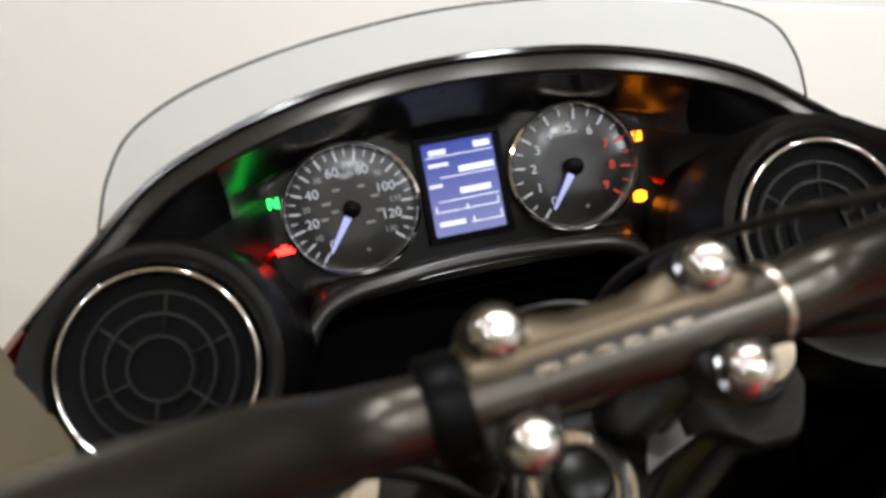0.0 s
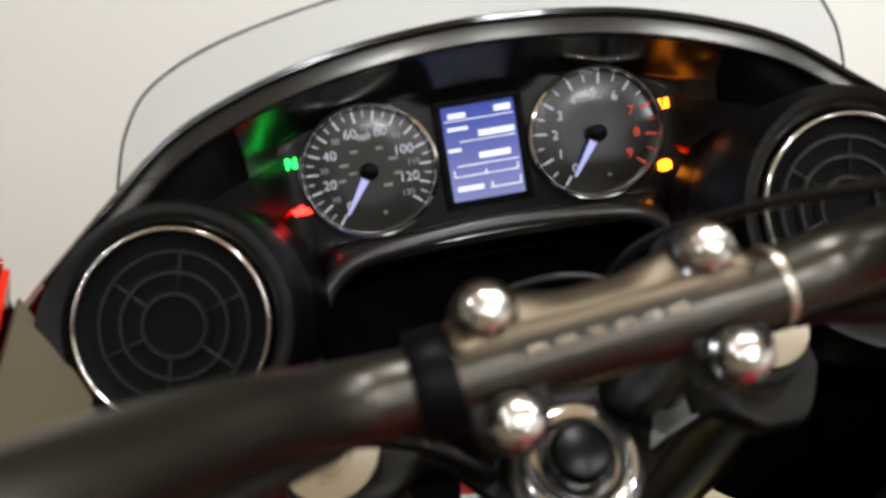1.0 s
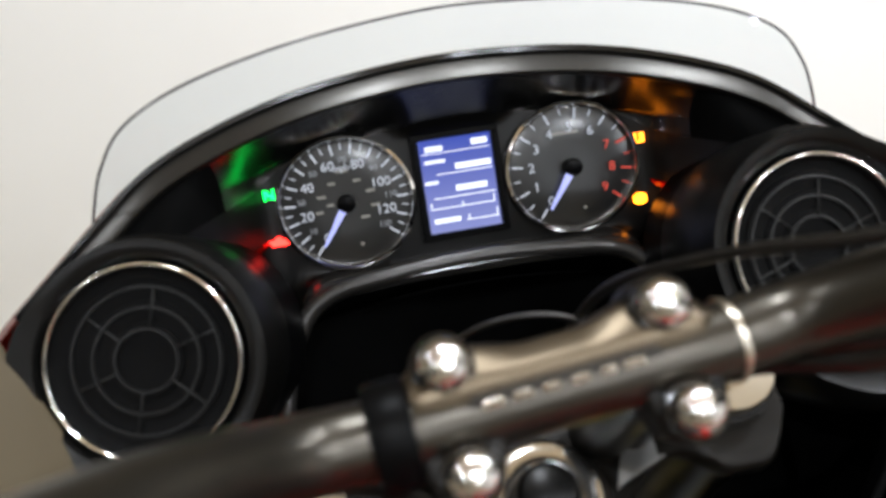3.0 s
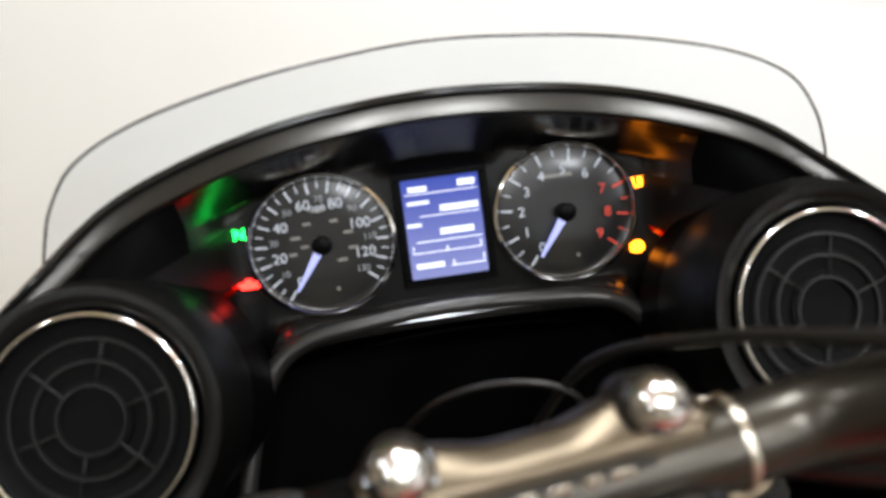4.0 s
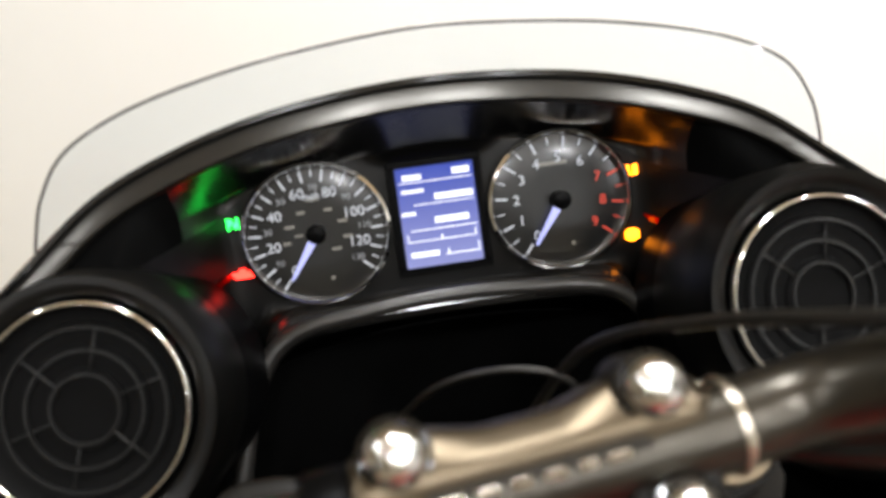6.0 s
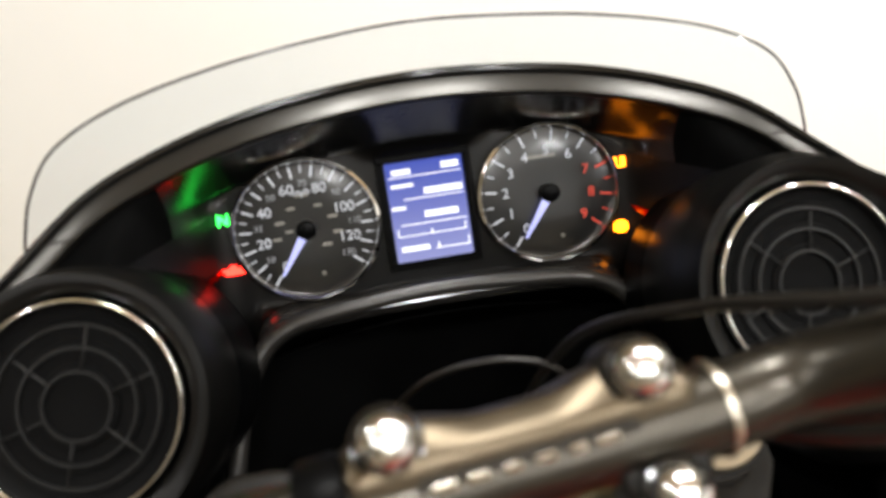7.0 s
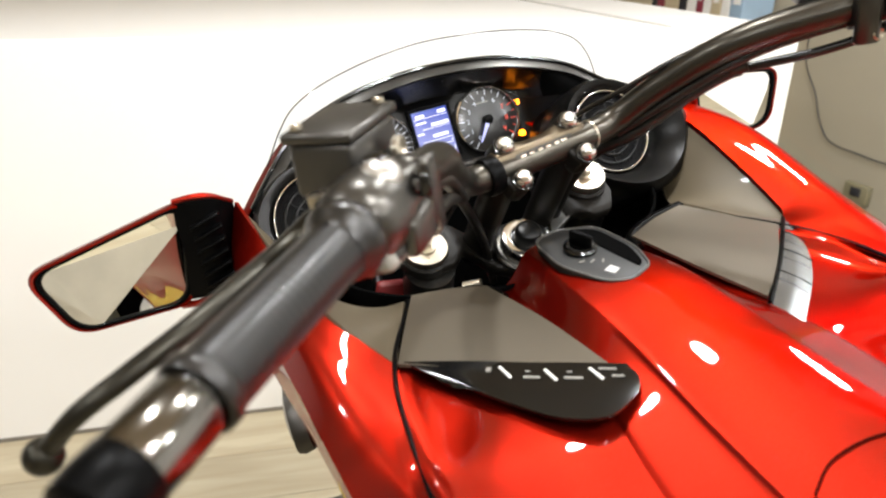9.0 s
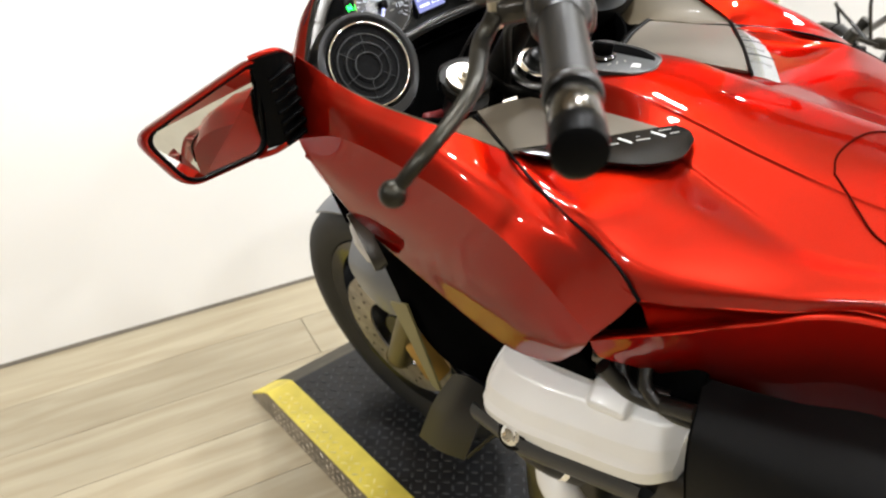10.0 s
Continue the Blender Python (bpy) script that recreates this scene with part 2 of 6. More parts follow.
# floor: laminate planks laid parallel to the half wall
def plank_material():
    m = mat("pale_oak_laminate", (0.50, 0.42, 0.30), 0.38, bump=0.05, bscale=120)
    nt = m.node_tree
    b = nt.nodes["Principled BSDF"]
    tc = nt.nodes.new("ShaderNodeTexCoord")
    oi = nt.nodes.new("ShaderNodeObjectInfo")
    off = nt.nodes.new("ShaderNodeVectorMath")
    off.operation = "MULTIPLY_ADD"
    com = nt.nodes.new("ShaderNodeCombineXYZ")
    nt.links.new(oi.outputs["Random"], com.inputs[0])
    nt.links.new(oi.outputs["Random"], com.inputs[1])
    off.inputs[1].default_value = (17.0, 31.0, 0.0)
    nt.links.new(com.outputs[0], off.inputs[0])
    nt.links.new(tc.outputs["Object"], off.inputs[2])
    mp = nt.nodes.new("ShaderNodeMapping")
    mp.inputs["Scale"].default_value = (1.6, 16.0, 1.0)
    nt.links.new(off.outputs[0], mp.inputs[0])
    n = nt.nodes.new("ShaderNodeTexNoise")
    n.inputs["Scale"].default_value, n.inputs["Detail"].default_value, n.inputs["Distortion"].default_value = 1.6, 8.0, 0.6
    nt.links.new(mp.outputs[0], n.inputs["Vector"])
    r = nt.nodes.new("ShaderNodeValToRGB")
    for e, (p, c) in zip(r.color_ramp.elements, ((0.30, (0.315, 0.262, 0.172, 1)), (0.72, (0.43, 0.38, 0.272, 1)))):
        e.position, e.color = p, c
    nt.links.new(n.outputs["Fac"], r.inputs[0])
    hs = nt.nodes.new("ShaderNodeHueSaturation")
    mr = nt.nodes.new("ShaderNodeMapRange")
    mr.inputs["To Min"].default_value, mr.inputs["To Max"].default_value = 0.90, 1.09
    nt.links.new(oi.outputs["Random"], mr.inputs["Value"])
    nt.links.new(mr.outputs[0], hs.inputs["Value"])
    nt.links.new(r.outputs[0], hs.inputs["Color"])
    nt.links.new(hs.outputs[0], b.inputs["Base Color"])
    return m


PLANK = plank_material()
GAP = mat("worn_floor_joint", (0.26, 0.215, 0.14), 0.7, var=0.15)
floor = tagged(link("floor", block((12.0, 12.0, 0.1), pose(1.0, -1.5, -0.056), 0), GAP, smooth=False), kind="structure")

# low white partition ahead of the machine, its broad top and the grey joint on it
def prism(name, outline, z0, z1, material, bevel=0.004):
    ob = link(name, plate(outline, z1 - z0, pose(0, 0, z0), bevel), material, smooth=False)
    return tagged(ob, kind="structure")


TOPZ = 1.12
prism("wall_low", [along(-5.0), (1.33, 0.71), (1.33, 3.4), (-4.55, 3.4)], 0.0, TOPZ, mat("white_gloss_partition", (0.83, 0.82, 0.80), 0.28, bump=0.02, bscale=60, var=0.02, vscale=1.5))
prism("trim", [(0.955, 0.85), (0.970, 0.85), (0.970, 3.35), (0.955, 3.35)], TOPZ - 0.01, TOPZ + 0.003, mat("grey_joint_strip", (0.42, 0.40, 0.37), 0.6, var=0.1), 0)
wall_block("baseboard", along(-5.0, -0.004), along(2.30, -0.004), 0.006, -0.004, 0.012, mat("grey_floor_seal", (0.2, 0.18, 0.15), 0.6, var=0.2), 0)
# beige side wall with its olive door frame, and the rest of the shell
SX = 2.45
DOORTRIM = mat("olive_door_trim", (0.42, 0.40, 0.17), 0.5, var=0.08)
wall_block("wall_beige", (SX, 3.5), (SX, 0.82), 0.1, -0.006, ROOM_H, BEIGE)
wall_block("door_frame", (SX - 0.015, 0.82), (SX - 0.015, 0.72), 0.12, -0.006, ROOM_H, DOORTRIM, 0.004)
wall_block("wall_right", (SX, 0.72), (SX, -5.6), 0.1, -0.006, ROOM_H, WALLW)
wall_block("wall_far", (-4.6, 3.42), (SX, 3.42), 0.1, -0.006, ROOM_H, BEIGE)
wall_block("wall_left", (-4.6, -5.6), (-4.6, 3.42), 0.1, -0.006, ROOM_H, BEIGE)
wall_block("wall_rear", (SX, -5.2), (-4.6, -5.2), 0.1, -0.006, ROOM_H, CREAM)
tagged(link("ceiling", block((12.0, 12.0, 0.1), pose(1.0, -1.5, ROOM_H + 0.05), 0), CEIL, smooth=False), kind="structure")
LENS = glow("lamp_bulb", (1.0, 0.955, 0.89), 6.0, (0.8, 0.8, 0.8))
# Lamps known only from reflected glints; pendant form and fittings are assumed.
lamp0 = None
for sx, sy in SPOTS:
    if lamp0 is None:
        lamp0 = tagged(new("pendant_lamp"), "small white pendant lamp hanging from the ceiling, switched on", "pendant lamp", "pendant lamps")
        part("ceiling_rose", lathe([(0.0, 0.0), (0.05, 0.0), (0.05, -0.014), (0.036, -0.024), (0, -0.024)], Matrix(), 32), WALLW, lamp0)
        part("rod", tube([(0, 0, -0.02), (0, 0, LAMP_Z - ROOM_H + 0.09)], 0.006, 4, 10), WALLW, lamp0)
        part("cap", lathe([(0.0, 0.10), (0.018, 0.10), (0.022, 0.075), (0.020, 0.06), (0, 0.06)], pose(0, 0, LAMP_Z - ROOM_H), 24), WALLW, lamp0)
        part("bulb", lathe([(0.0, 0.06), (0.014, 0.056), (0.030, 0.02), (0.034, 0.0), (0.028, -0.02), (0.014, -0.032), (0, -0.034)], pose(0, 0, LAMP_Z - ROOM_H), 24), LENS, lamp0)
        lamp0.matrix_world = pose(sx, sy, ROOM_H)
    else:
        copy_thing(lamp0, pose(sx, sy, ROOM_H))

# low platform lift with chequered plate
lift = tagged(new("motorcycle_lift"), "low black chequer-plate motorcycle lift with yellow side borders", "motorcycle lift")
LX0, LX1, LY0, LY1, LT = -0.31, 0.36, -1.75, 0.60, 0.07
deck = [[(x, y, z) for x in np.linspace(-0.236, 0.286, 8)] for y, z in ((LY1 + 0.03, 0.004), (LY1 - 0.04, 0.045), (LY1 - 0.08, LT), (0.0, LT), (LY0, LT))]
part("deck", grid(deck, 0.004), LIFTBLK, lift, smooth=False)
for sgn, xo, xi in ((-1, LX0, -0.236), (1, LX1, 0.286)):
    rows = [[(xi, y, z + 0.001), (xo, y, z + 0.001)] for y, z in ((LY1 + 0.025, 0.006), (LY1 - 0.03, 0.045), (LY1 - 0.07, LT), (0.0, LT), (LY0, LT))]
    part("border", grid(rows, 0.004), YELLOW, lift, "worn yellow painted border", smooth=False)
    side = [[(xo, y, z - 0.003), (xo - 0.004 * (1 if sgn < 0 else -1), y, 0.0)] for y, z in ((LY1 + 0.02, 0.006), (LY1 - 0.03, 0.045), (LY1 - 0.07, LT), (0.0, LT), (LY0, LT))]
    part("side_skirt", grid(side, 0.003), STEEL, lift, "bare worn steel side skirt", smooth=False)


def tread(x0, x1, y0, y1, z, sp):
    """Raised lozenges of chequer plate, two crossing ways."""
    bm = bmesh.new()
    ny, nx = int((y1 - y0) / sp), int((x1 - x0) / sp)
    for i in range(nx):
        for j in range(ny):
            cx, cy = x0 + (i + 0.5) * sp, y0 + (j + 0.5) * sp
            a = radians(45 if (i + j) % 2 else -45)
            c, s = math.cos(a), math.sin(a)
            L, W = sp * 0.40, sp * 0.11
            ring = [(L, 0, 0), (L * 0.5, W, 0), (-L * 0.5, W, 0), (-L, 0, 0), (-L * 0.5, -W, 0), (L * 0.5, -W, 0)]
            lo_v = [bm.verts.new((cx + p[0] * c - p[1] * s, cy + p[0] * s + p[1] * c, z)) for p in ring]
            hi_v = [bm.verts.new((cx + (p[0] * c - p[1] * s) * 0.7, cy + (p[0] * s + p[1] * c) * 0.7, z + 0.0016)) for p in ring]
            bm.faces.new(hi_v)
            for k in range(6):
                bm.faces.new((lo_v[k], lo_v[(k + 1) % 6], hi_v[(k + 1) % 6], hi_v[k]))
    return bm


tagged(part("tread_pattern", tread(-0.232, 0.28, LY0 + 0.05, LY1 - 0.10, LT + 0.0005, 0.022), mat("worn_tread_steel", (0.085, 0.087, 0.092), 0.34, 0.7, var=0.45, vscale=12), lift, smooth=False), kind="stuff")
for x0, x1 in ((-0.306, -0.242), (0.29, 0.356)):
    tagged(part("border_tread", tread(x0, x1, LY0 + 0.05, LY1 - 0.09, LT + 0.0015, 0.022), mat("worn_yellow_tread", (0.74, 0.65, 0.24), 0.38, var=0.25, vscale=16), lift, smooth=False), kind="stuff")


for xo, sgn in ((LX0, -1), (LX1, 1)):
    sk = tread(0.002, 0.068, LY0 + 0.05, LY1 - 0.10, 0.0, 0.022)
    bmesh.ops.transform(sk, matrix=Matrix(((0, 0, sgn, xo + sgn * 0.0035), (0, 1, 0, 0), (1, 0, 0, 0), (0, 0, 0, 1))), verts=sk.verts)
    tagged(part("skirt_tread", sk, mat("bright_worn_tread", (0.50, 0.44, 0.36), 0.4, 0.7, var=0.4, vscale=20), lift, smooth=False), kind="stuff")


# ---- clutter round the room ----
def crate(x, y, z, w, d, h, material, label, cat, turn=0.0, spine=None):
    t = tagged(new("storage_box" if cat == "box" else "binder"), label, cat, "things on the half wall")
    part("body", block((w, d, h), pose(0, 0, h / 2), 0.003, 2), material, t, smooth=False)
    if spine:
        part("label_patch", block((w * 0.6, 0.002, h * 0.35), pose(0, -d / 2 - 0.001, h * 0.55), 0), spine, t, smooth=False)
    t.matrix_world = pose(x, y, z, 0, 0, turn)
    return t


DARKRED = mat("dark_red_card", (0.22, 0.03, 0.05), 0.5, var=0.1)
INK = mat("black_card", (0.02, 0.02, 0.025), 0.5, var=0.2)
BLUE = mat("pale_blue_card", (0.30, 0.42, 0.55), 0.5, var=0.1)
TANC = mat("tan_card", (0.50, 0.42, 0.28), 0.6, var=0.1)
shelf_u = tagged(new("low_bookcase"), "low pale wooden bookcase against the beige wall", "bookcase")
PINE = mat("pale_pine", (0.55, 0.46, 0.30), 0.5, var=0.1, vscale=20)
part("top_board", block((0.26, 1.5, 0.03), pose(0, 0, 0.955), 0.004, 2), PINE, shelf_u, smooth=False)
for yy in (-0.735, 0.0, 0.735):
    part("side_board", block((0.25, 0.03, 0.94), pose(0, yy, 0.47), 0.003, 1), PINE, shelf_u, smooth=False)
for zz in (0.05, 0.35, 0.65):
    part("shelf_board", block((0.25, 1.44, 0.025), pose(0, 0, zz), 0.003, 1), PINE, shelf_u, smooth=False)
shelf_u.matrix_world = pose(SX - 0.135, 2.45, 0)
yy = 1.76
for w, hgt, m_, lab in ((0.075, 0.22, BLUE, "pale blue binder standing on the bookcase"), (0.05, 0.19, WALLW, "white binder standing on the bookcase"), (0.06, 0.21, TANC, "tan binder standing on the bookcase"), (0.045, 0.22, WALLW, "white binder standing on the bookcase"),
                        (0.04, 0.21, DARKRED, "dark red binder standing on the bookcase"), (0.06, 0.20, WALLW, "white binder standing on the bookcase"), (0.05, 0.23, INK, "black binder standing on the bookcase"), (0.10, 0.18, TANC, "tan card box standing on the bookcase"),
                        (0.05, 0.23, DARKRED, "dark red binder standing on the bookcase"), (0.035, 0.22, INK, "black binder standing on the bookcase"), (0.25, 0.20, PALEBOX, "pale cardboard box standing on the bookcase"), (0.22, 0.17, TANC, "tan cardboard box standing on the bookcase")):
    crate(SX - 0.14, yy + w / 2, 0.971, w, 0.2, hgt, m_, lab, "box" if w > 0.09 else "binder", -90, WALLW if w < 0.09 else None)
    yy += w + 0.006

# wall outlet box and a hanging cord on the beige wall
outlet = tagged(new("wall_outlet"), "small olive grey outlet box on the beige wall", "outlet")
part("box", block((0.12, 0.03, 0.09), pose(0, 0, 0), 0.006, 2), mat("olive_box", (0.20, 0.18, 0.11), 0.5), outlet)
part("socket", block((0.05, 0.006, 0.04), pose(0.0, -0.017, 0.01), 0.003, 2), INK, outlet)
outlet.matrix_world = pose(SX - 0.016, 1.14, 0.31, 0, 0, -90)
cord = tagged(new("hanging_cord"), "thin black cord hanging along the beige wall", "cord")
part("wire", tube([(SX - 0.012, y, z) for y, z in ((1.56, 0.95), (1.54, 0.81), (1.46, 0.69), (1.41, 0.58), (1.34, 0.50), (1.20, 0.48), (1.02, 0.48), (0.92, 0.58), (0.85, 0.68))], 0.003, 60, 8), INK, cord)
part("plug", block((0.03, 0.025, 0.06), pose(SX - 0.018, 0.845, 0.72), 0.006, 2), INK, cord)
part("tape", block((0.006, 0.035, 0.13), pose(SX - 0.005, 0.835, 0.82, 6, 0, 0), 0.002, 1), DOORTRIM, cord)

# another machine parked beyond, of which the bars show
park = tagged(new("parked_motorcycle"), "small black parked motorcycle beside the white wall", "motorcycle")
part("handlebar", tube([(-0.33, -0.12, 0.06), (-0.22, -0.05, 0.03), (-0.06, 0, 0), (0.06, 0, 0), (0.22, -0.05, 0.03), (0.33, -0.12, 0.06)], 0.011, 40, 12), BAR, park)
for sx in (-1, 1):
    part("grip", tube([(sx * 0.24, -0.065, 0.036), (sx * 0.34, -0.125, 0.062)], 0.017, 8, 14), RUBBER, park)
    part("lever", tube([(sx * 0.22, -0.02, 0.03), (sx * 0.28, -0.02, 0.05), (sx * 0.36, -0.08, 0.06)], 0.006, 14, 8), CAST, park)
    part("mirror_stalk", tube([(sx * 0.2, -0.04, 0.03), (sx * 0.22, -0.02, 0.12), (sx * 0.26, -0.02, 0.16)], 0.005, 14, 8), CAST, park)
    part("fork_tube", tube([(sx * 0.08, 0.02, 0.02), (sx * 0.08, 0.22, -0.42)], 0.02, 4, 14), CAST, park)
part("cable_loop", tube([(-0.2, -0.03, 0.03), (-0.12, 0.08, 0.09), (0.0, 0.10, 0.06), (0.05, 0.06, -0.1)], 0.005, 30, 8), RUBBER, park)
part("headlight", lathe([(0.0, 0.05), (0.06, 0.03), (0.075, 0.0), (0.07, -0.06), (0.03, -0.11), (0, -0.12)], basis((0, 0.13, -0.06), (0, 1, -0.1)), 32), BLACKGLOSS, park)
part("front_wheel", lathe([(0.20, -0.045), (0.25, -0.045), (0.265, 0), (0.25, 0.045), (0.20, 0.045), (0.20, -0.045)], basis((0, 0.235, -0.455), (1, 0, 0)), 40), TYRE, park)
part("tank", lathe([(0, 0.0), (0.09, 0.02), (0.13, 0.10), (0.12, 0.22), (0.06, 0.34), (0, 0.36)], basis((0, -0.05, -0.08), (0, -1, -0.1)), 28), BLACKGLOSS, park)
part("seat", block((0.22, 0.5, 0.09), pose(0, -0.62, -0.12), 0.03, 3), RUBBER, park)
part("rear_wheel", lathe([(0.20, -0.055), (0.25, -0.055), (0.265, 0), (0.25, 0.055), (0.20, 0.055), (0.20, -0.055)], basis((0, -0.85, -0.455), (1, 0, 0)), 40), TYRE, park)
part("frame", tube([(0, 0.02, -0.05), (0, -0.1, -0.4), (0, -0.6, -0.42), (0, -0.85, -0.455)], 0.03, 20, 12), CAST, park)
park.matrix_world = pose(1.62, 0.03, 0.72, 0, 0, 12)

# service counter at the rear, seen in the mirror glass
counter = tagged(new("service_counter"), "long beige service counter with grey top and oak posts", "counter")
part("front_panel", block((3.0, 0.05, 0.95), pose(0, 0, 0.475), 0.004, 1), BEIGE, counter, smooth=False)
part("counter_top", block((3.1, 0.45, 0.05), pose(0, -0.15, 0.98), 0.008, 2), mat("grey_laminate", (0.25, 0.24, 0.22), 0.35, var=0.1), counter, smooth=False)
for k in range(4):
    part("post", block((0.09, 0.05, 0.95), pose(-1.35 + 0.9 * k, 0.03, 0.475), 0.004, 1), mat("oak_post", (0.42, 0.26, 0.12), 0.45, var=0.2, vscale=20), counter, smooth=False)
counter.matrix_world = pose(-2.3, -3.9, 0, 0, 0, 12)
# ---- the motorcycle ----
bike = tagged(new("motorcycle"), "glossy candy red touring motorcycle leaning on its stand, ignition on", "motorcycle")
bike.matrix_world = B


def sm(x, a, b):
    t = max(0.0, min(1.0, (x - a) / (b - a)))
    return t * t * (3 - 2 * t)


def lerp_tab(tab, x):
    """A smooth curve through the table, flat at its first node."""
    n = len(tab)
    x = max(tab[0][0], min(tab[-1][0], x))
    k = next(i for i in range(n - 1) if x <= tab[i + 1][0])

    def slope(i):
        if i == 0:
            return 0.0
        if i == n - 1:
            return (tab[i][1] - tab[i - 1][1]) / (tab[i][0] - tab[i - 1][0])
        return (tab[i + 1][1] - tab[i - 1][1]) / (tab[i + 1][0] - tab[i - 1][0])

    (x0, v0), (x1, v1) = tab[k], tab[k + 1]
    d = x1 - x0
    t = (x - x0) / d
    return v0 * (1 + 2 * t) * (1 - t) ** 2 + v1 * t * t * (3 - 2 * t) + d * (slope(k) * t * (1 - t) ** 2 - slope(k + 1) * t * t * (1 - t))


def put(bm, m):
    bmesh.ops.transform(bm, matrix=m, verts=bm.verts)
    return bm


# -- dashboard: a relief over a plane tilted back by 22 degrees --
DU, DV = Vector((1, 0, 0)), Vector((0, 0.375, 0.927))
DN = Vector((0, -0.927, 0.375))
DO = Vector((0, 0.008, 1.15))


def D(u, v, w=0.0):
    return DO + DU * u + DV * v + DN * w


# outer edge of the hood, over the distance from the middle
V_OUT = [(0, 0.0853), (0.05, 0.0823), (0.10, 0.0746), (0.15, 0.0601), (0.19, 0.0414), (0.225, 0.011), (0.26, -0.024)]
W_OUT = [(0, 0.029), (0.05, 0.034), (0.10, 0.0393), (0.15, 0.0451), (0.19, 0.0535), (0.225, 0.068), (0.26, 0.092)]
V_TOP = [(a, v - 0.0185) for a, v in V_OUT]
W_RIM = [(a, w + 0.0045) for a, w in W_OUT]
V_BOT = [(0, -0.053), (0.085, -0.056), (0.11, -0.062), (0.125, -0.085), (0.14, -0.125), (0.19, -0.15), (0.26, -0.125)]


def dash_w(u, v):
    a = abs(u)
    vt, wr = lerp_tab(V_TOP, a), lerp_tab(W_RIM, a)
    w0 = sm(a, 0.128, 0.180) * 0.076 + sm(a, 0.2, 0.28) * 0.012
    ramp = 0.030 - 0.010 * sm(a, 0.028, 0.045)
    lin = max(0.0, min(1.0, (v - vt + ramp) / ramp)) ** 1.35
    out = sm(a, 0.150, 0.190)
    k = sm(v, vt - 0.034, vt) * out + lin * (1 - out)
    w = w0 + (wr - w0) * k
    return w + 0.018 * sm(-v, 0.046, 0.054) * (1 - sm(a, 0.10, 0.13))


NU, NV = 110, 60
rows = []
for j in range(NV + 1):
    row = []
    for i in range(NU + 1):
        u = -0.260 + 0.520 * i / NU
        vt, vb = lerp_tab(V_TOP, abs(u)), lerp_tab(V_BOT, abs(u))
        v = vb + (vt - vb) * j / NV
        row.append(D(u, v, dash_w(u, v)))
    rows.append(row)
PANELM = mat("satin_black_panel", (0.0025, 0.0024, 0.0022), 0.33, spec=0.2, bump=0.06, bscale=900, rvar=0.04, vscale=14)
panel = part("instrument_panel", grid(rows[:50], -0.003), PANELM, bike, "black moulded plastic instrument panel")
part("hood_lining", grid([rw[23:88] for rw in rows[49:]], -0.003), HOODG, panel, "glossy black hood lining")
for c0, c1 in ((0, 24), (87, 111)):
    part("hood_corner", grid([rw[c0:c1] for rw in rows[49:]], -0.003), CAVITY, panel)

# rim of the hood: a gloss black bead outside, a sloping band inside it
us = [-0.260 + 0.520 * i / 90 for i in range(91)]
bead, band = [], []
for u in us:
    vo, wo = lerp_tab(V_OUT, abs(u)), lerp_tab(W_OUT, abs(u))
    bead.append([D(u * 1.004, vo - 0.012, wo - 0.034), D(u * 1.004, vo - 0.002, wo - 0.010), D(u * 1.002, vo, wo - 0.003), D(u, vo - 0.0012, wo + 0.0008), D(u * 0.997, vo - 0.0040, wo + 0.0012), D(u * 0.995, vo - 0.0055, wo - 0.0006)])
    band.append([D(u * 0.995, vo - 0.0055, wo - 0.0006), D(u * 0.992, vo - 0.0075, wo + 0.0012), D(u * 0.985, vo - 0.0125, wo + 0.0062), D(u * 0.978, vo - 0.0168, wo + 0.0090), D(u * 0.975, vo - 0.0182, wo + 0.0080), D(u * 0.975, vo - 0.0190, wo + 0.0035)])
part("hood_edge", grid(bead, 0.0), BLACKGLOSS, panel, "gloss black outer bead of the hood")
part("hood_rim", grid(band, 0.0), mat("satin_grey_rim", (0.026, 0.024, 0.021), 0.30, 0.7, spec=0.5, bump=0.04, bscale=900), panel, "satin grey sloping hood rim")
# thin red cowl edge outside the hood pillars
for sg in (-1, 1):
    cowl = []
    for a in np.linspace(0.165, 0.275, 14):
        vo, wo = lerp_tab(V_OUT, a), lerp_tab(W_OUT, a)
        drop = 0.9 * max(0.0, a - 0.26)
        cowl.append([D(sg * (a + 0.001), vo - 0.003 - drop, wo - 0.006), D(sg * (a + 0.010), vo - 0.004 - drop, wo - 0.014), D(sg * (a + 0.017), vo - 0.012 - drop, wo - 0.026), D(sg * (a + 0.019), vo - 0.045 - drop, wo - 0.045)])
    part("cowl_edge", grid(cowl, 0.002), RED, bike, "thin red edge of the cowl")
LIPZ = -0.006
lip = [(-0.150, -0.125, 1.000), (-0.140, -0.092, 1.045), (-0.125, -0.052, 1.088), (-0.100, -0.034, 1.110), (-0.05, -0.030, 1.117), (0, -0.028, 1.119), (0.05, -0.030, 1.117), (0.100, -0.034, 1.110), (0.125, -0.052, 1.088), (0.140, -0.092, 1.045), (0.150, -0.125, 1.000)]
LIPM = mat("satin_dark_lip", (0.014, 0.013, 0.012), 0.20, 0.0, spec=0.5, bump=0.04, bscale=800)
part("panel_lip", tube([(x, y, z + LIPZ) for x, y, z in lip], 0.006, 60, 10), mat("satin_black_lip", (0.012, 0.011, 0.010), 0.32, bump=0.05, bscale=800), panel, "satin black lip of the panel")
ledge = []
